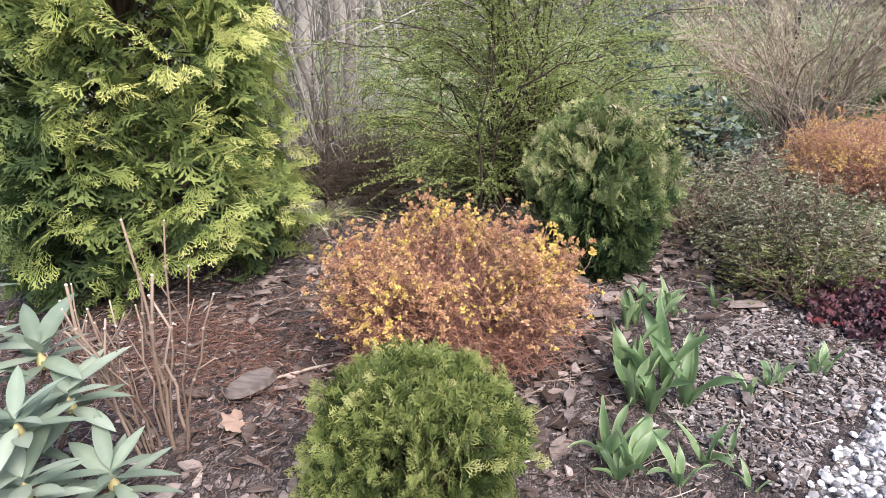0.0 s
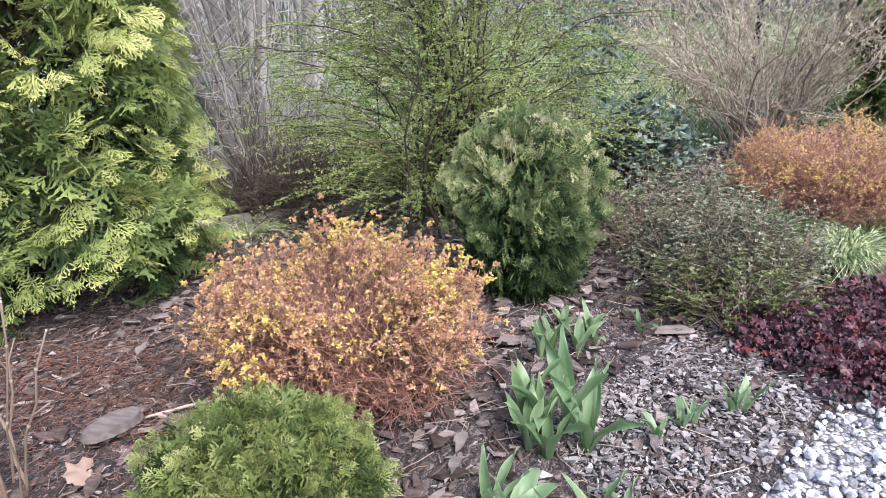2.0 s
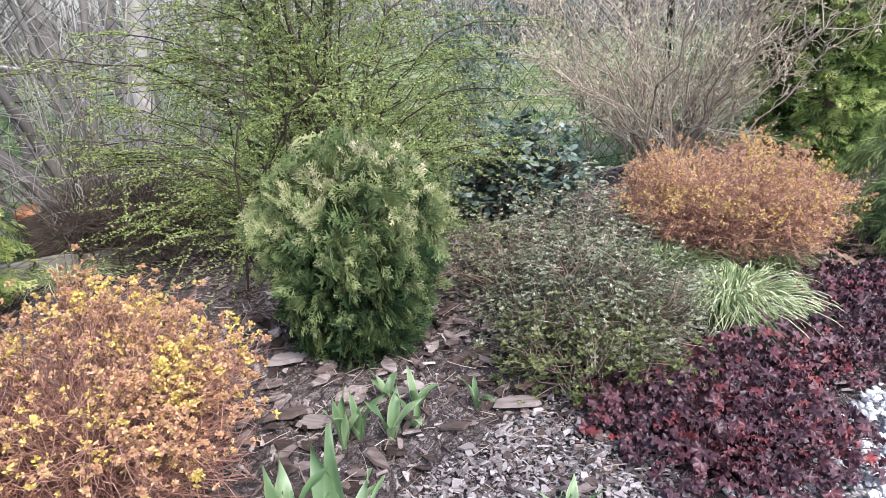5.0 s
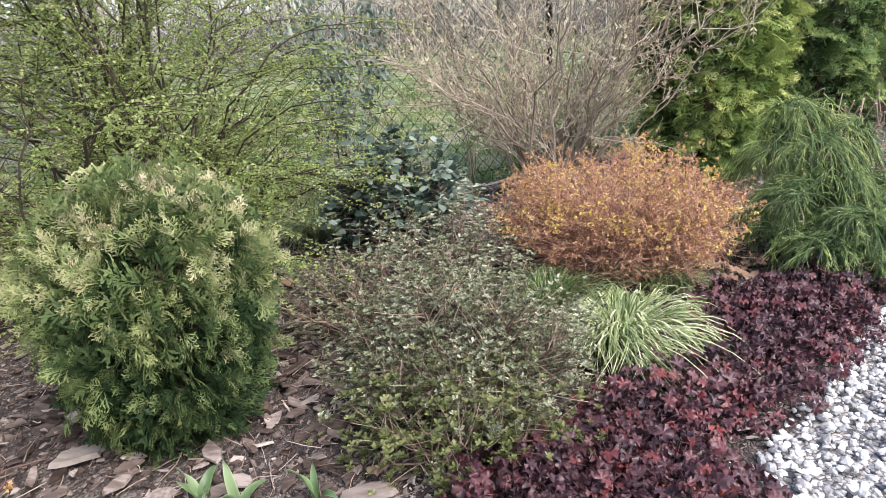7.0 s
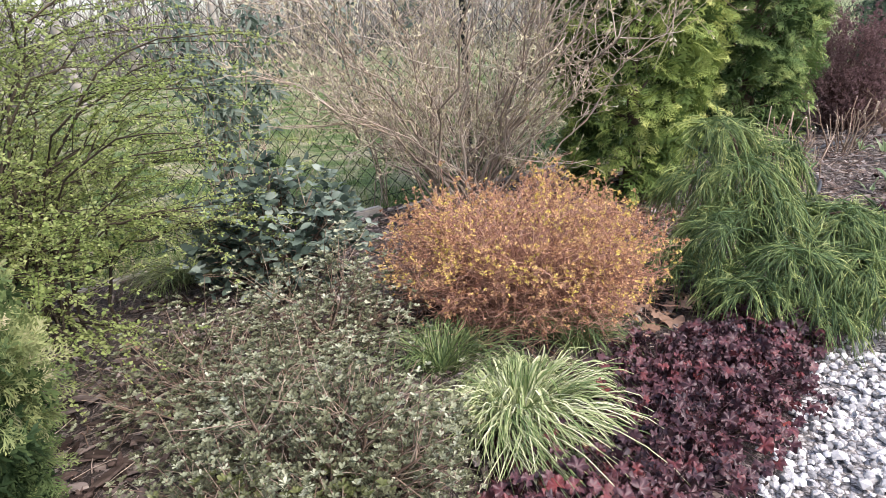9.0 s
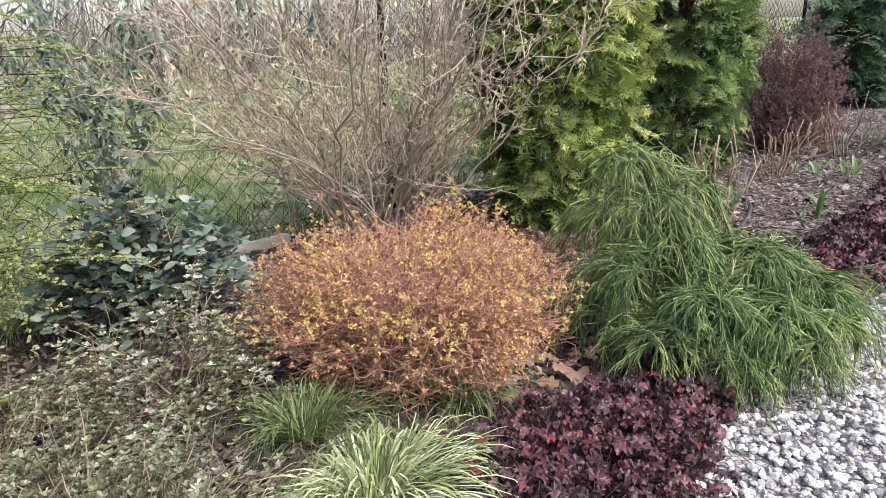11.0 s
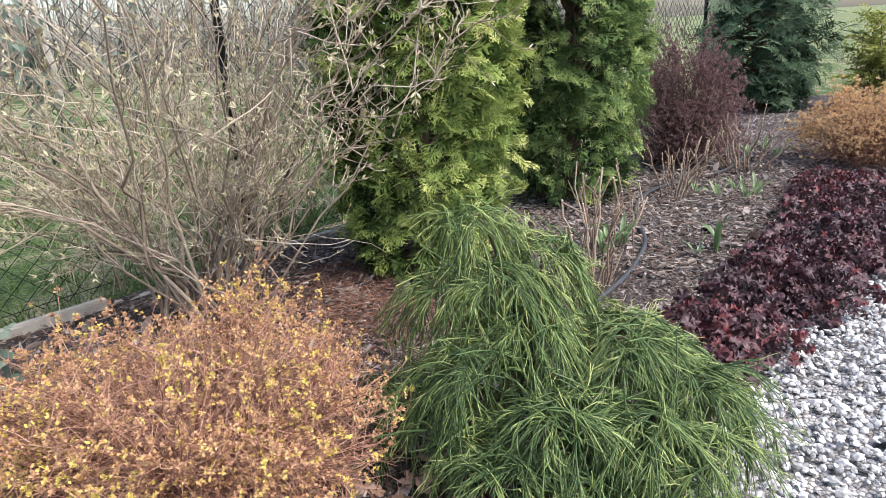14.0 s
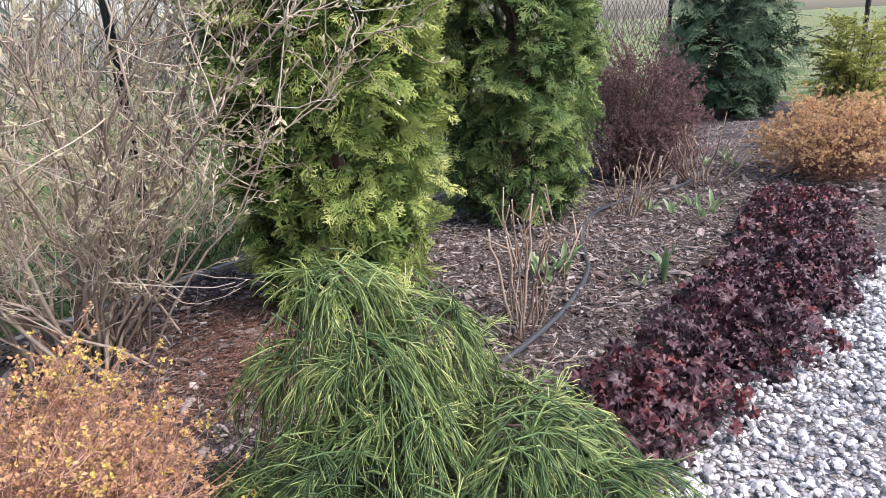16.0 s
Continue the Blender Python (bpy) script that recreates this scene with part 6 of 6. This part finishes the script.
for s, (x, y, sz, z) in enumerate(LEAF_FALL + [(-0.28, 1.66, 0.1, 0.02), (1.68, 3.82, 0.08, 0.03), (2.2, 4.05, 0.11, 0.04), (2.27, 4.12, 0.09, 0.03), (2.35, 3.98, 0.1, 0.03), (2.1, 3.92, 0.08, 0.03), (0.55, 3.9, 0.08, 0.03), (1.33, 2.82, 0.06, 0.03), (1.12, 2.8, 0.06, 0.03), (2.42, 4.1, 0.09, 0.03)]):
    g = Geo()
    g.add(DRY[s % 2][0] * np.array([1, 1, 0.45]), DRY[s % 2][1], DRY[s % 2][2], 0.15 + 0.7 * ((s * 0.43) % 1))
    ob = new("dry_leaf", g.mesh("dry_leaf", M_dryleaf))
    ob.location, ob.rotation_euler, ob.scale = (x, y, z), (0.25 * math.sin(s), 0.3 * math.cos(2 * s), s * 1.7), (sz, sz, sz)
    tagged(ob, "curled brown fallen leaf on the mulch", "leaf", group="fallen leaves")
g = Geo()
v, q, t = lump(9, 0.6)
g.add(v, q, t)
for x, y, s in ((1.32, 2.1, 0.05), (1.27, 2.13, 0.03)):
    ob = new("pebble", g.mesh("pebble", M_stone))
    ob.location, ob.scale = (x, y, 0.012), (s, s * 0.75, s * 0.6)
    tagged(ob, "smooth pale pebble at the gravel's edge", "stone")

# ---- loose pieces of the bed and the path ----
r = np.random.default_rng(55)
CHIPS = []
for s in range(8):
    m = 5
    a = np.sort(r.uniform(0, 2 * np.pi, m) * 0.35 + np.linspace(0, 2 * np.pi, m, endpoint=False) * 0.65)
    o = np.stack([np.cos(a) * 0.5, np.sin(a) * r.uniform(0.12, 0.36)], -1) * r.uniform(0.7, 1.15, (m, 1))
    CHIPS.append(prism(o, r.uniform(0.06, 0.12), r.uniform(0.0, 0.25)))
STONES = [lump(60 + s, 0.62) for s in range(10)]


def scatter(count, u0, u1, low, high, seed):
    q = np.random.default_rng(seed)
    u = q.uniform(u0, u1, count)
    lo, hi = low(u), high(u)
    return plan(u, lo + (hi - lo) * q.uniform(0, 1, count)), q


def joined(name, shapes, xy, size, zmax, tilt, material, parent, q, label, smooth=False):
    n = len(xy)
    a = q.uniform(0, 2 * np.pi, n)
    ax = np.stack([np.cos(a), np.sin(a), q.normal(0, tilt, n)], -1)
    nm = UP + q.normal(0, tilt, (n, 3))
    pos = np.c_[xy, relief(xy[:, 0], xy[:, 1]) + q.uniform(0, zmax, n)]
    g = Geo()
    w = q.integers(0, len(shapes), n)
    for i, sh in enumerate(shapes):
        s = w == i
        stamp(g, sh, pos[s], ax[s], nm[s], size[s], 0.5)
    ob = part(name, g, material, parent, label, smooth)
    return tagged(ob, category="gravel" if material is M_stone else "mulch", kind="stuff")


def singles(name, meshes, xy, size, zmax, tilt, parent, q):
    for p, s in zip(xy, size):
        ob = new(name, meshes[int(q.integers(0, len(meshes)))])
        ob.parent = parent
        ob.location = (p[0], p[1], float(relief(p[0], p[1])) + q.uniform(zmax * 0.5, zmax))
        ob.rotation_euler = (q.normal(0, tilt), q.normal(0, tilt), q.uniform(0, 6.28))
        ob.scale = (s, s, s)


xy, q = scatter(20000, -0.8, 9.2, edge, lambda u: 3.48 + 0 * u, 401)
joined("bark_mulch", CHIPS, xy, q.gamma(1.7, 0.0135, len(xy)) + 0.009, 0.02, 0.35, M_chip, None, q, "loose grey-brown bark chips covering the bed")
xy, q = scatter(300, 0.5, 3.3, lambda u: edge(u) + 0.1, lambda u: edge(u) + 1.3, 402)
cm = []
for v, qd, t in CHIPS:
    g = Geo()
    g.add(v, qd, t)
    cm.append(g.mesh("bark_chip", M_chip, False))
singles("bark_chip", cm, xy, q.uniform(0.02, 0.05, 300), 0.018, 0.16, bed, q)
xy, q = scatter(4600, 1.9, 2.8, lambda u: edge(u) + 0.0, lambda u: edge(u) + 0.5, 407)
joined("pale_mulch", CHIPS, xy, q.gamma(2.0, 0.0068, len(xy)) + 0.008, 0.022, 0.3, M_shred, None, q, "pale grey dry shreds of bark by the path")
xy, q = scatter(14500, 4.7, 11.5, lambda u: edge(u) + 0.3, lambda u: edge(u) + 2.4, 409)
joined("pale_mulch", CHIPS, xy, q.gamma(2.2, 0.0085, len(xy)) + 0.009, 0.022, 0.3, M_shred, None, q, "dry grey bark chips over the far bed")
BARK = []
for s in range(6):
    a = np.linspace(0, 2 * np.pi, 7, endpoint=False) + r.normal(0, 0.2, 7)
    o = np.stack([np.cos(a) * 0.5, np.sin(a) * r.uniform(0.18, 0.3)], -1) * r.uniform(0.7, 1.15, (7, 1))
    BARK.append(prism(o, r.uniform(0.06, 0.1), r.uniform(0.0, 0.2)))
xy, q = scatter(420, 1.5, 3.5, lambda u: edge(u) + 0.55, lambda u: edge(u) + 1.75, 408)
joined("coarse_bark", BARK, xy, q.uniform(0.035, 0.1, len(xy)), 0.022, 0.2, M_coarse, None, q, "dark flat pieces of old bark on the mulch")
xy, q = scatter(300, 0.1, 1.7, lambda u: edge(u) + 0.5, lambda u: edge(u) + 2.1, 410)
joined("coarse_bark", BARK, xy, q.uniform(0.03, 0.095, len(xy)), 0.026, 0.22, M_slab, None, q, "flat brown pieces of bark round the cut stems")
# fine needles and broken twigs
xy, q = scatter(7000, -1.0, 8.0, lambda u: edge(u) + 0.05, lambda u: 3.45 + 0 * u, 403)
a = q.uniform(0, 6.28, len(xy))
ln = q.uniform(0.012, 0.06, len(xy))
d = np.stack([np.cos(a), np.sin(a), q.normal(0, 0.12, len(xy))], -1) * ln[:, None]
z = relief(xy[:, 0], xy[:, 1]) + q.uniform(0.008, 0.022, len(xy))
c = np.c_[xy, z]
g = Geo()
tubes(g, np.stack([c - d, c + q.normal(0, 0.004, c.shape), c + d], 1), q.uniform(0.0006, 0.002, (len(xy), 1)) * np.ones((1, 3)), 3, q.uniform(0.1, 1, len(xy)))
tagged(part("twig_litter", g, M_litter, None, "fine dry twigs and needles on the mulch"), category="litter", kind="stuff")

# rusty needles under the thujas
for nm, cx, cy, rr, cnt in (("needle_litter", -0.7, 1.95, 0.6, 4200), ("needle_litter", 2.3, 5.6, 0.5, 2600), ("needle_litter", 2.35, 5.1, 0.5, 4200)):
    q = np.random.default_rng(cnt + int(cx * 10))
    xy = np.array([cx, cy]) + q.normal(0, rr * 0.55, (cnt, 2)) * np.array([1.0, 0.7])
    a = q.uniform(0, 6.28, cnt)
    d = np.stack([np.cos(a), np.sin(a), q.normal(0, 0.2, cnt)], -1) * q.uniform(0.005, 0.016, cnt)[:, None]
    c = np.c_[xy, relief(xy[:, 0], xy[:, 1]) + q.uniform(0.014, 0.03, cnt)]
    g = Geo()
    tubes(g, np.stack([c - d, c + q.normal(0, 0.003, c.shape), c + d], 1), q.uniform(0.0008, 0.0018, (cnt, 1)) * np.ones((1, 3)), 3, q.uniform(0.1, 0.8, cnt))
    tagged(part(nm, g, M_rust, None, "rusty shed thuja needles on the mulch"), category="litter", kind="stuff")

xy, q = scatter(17000, 1.4, 9.0, lambda u: edge(u) - 1.0, lambda u: edge(u) - 0.02, 404)
joined("gravel", STONES, xy, q.gamma(9, 0.0021, len(xy)) + 0.003, 0.012, 0.45, M_stone, None, q, "pale crushed gravel on the path", False)
xy, q = scatter(260, 2.0, 8.0, lambda u: edge(u) - 0.02, lambda u: edge(u) + 0.08, 405)
joined("stray_gravel", STONES, xy, q.uniform(0.01, 0.018, len(xy)), 0.012, 0.4, M_stone, None, q, "stray gravel stones at the path's edge", False)
sm = []
for v, qd, t in STONES:
    g = Geo()
    g.add(v, qd, t)
    sm.append(g.mesh("stone", M_stone, False))
xy, q = scatter(300, 3.2, 6.2, lambda u: edge(u) - 0.35, lambda u: edge(u) - 0.02, 406)
singles("stone", sm, xy, q.uniform(0.017, 0.028, 300), 0.012, 0.4, path, q)
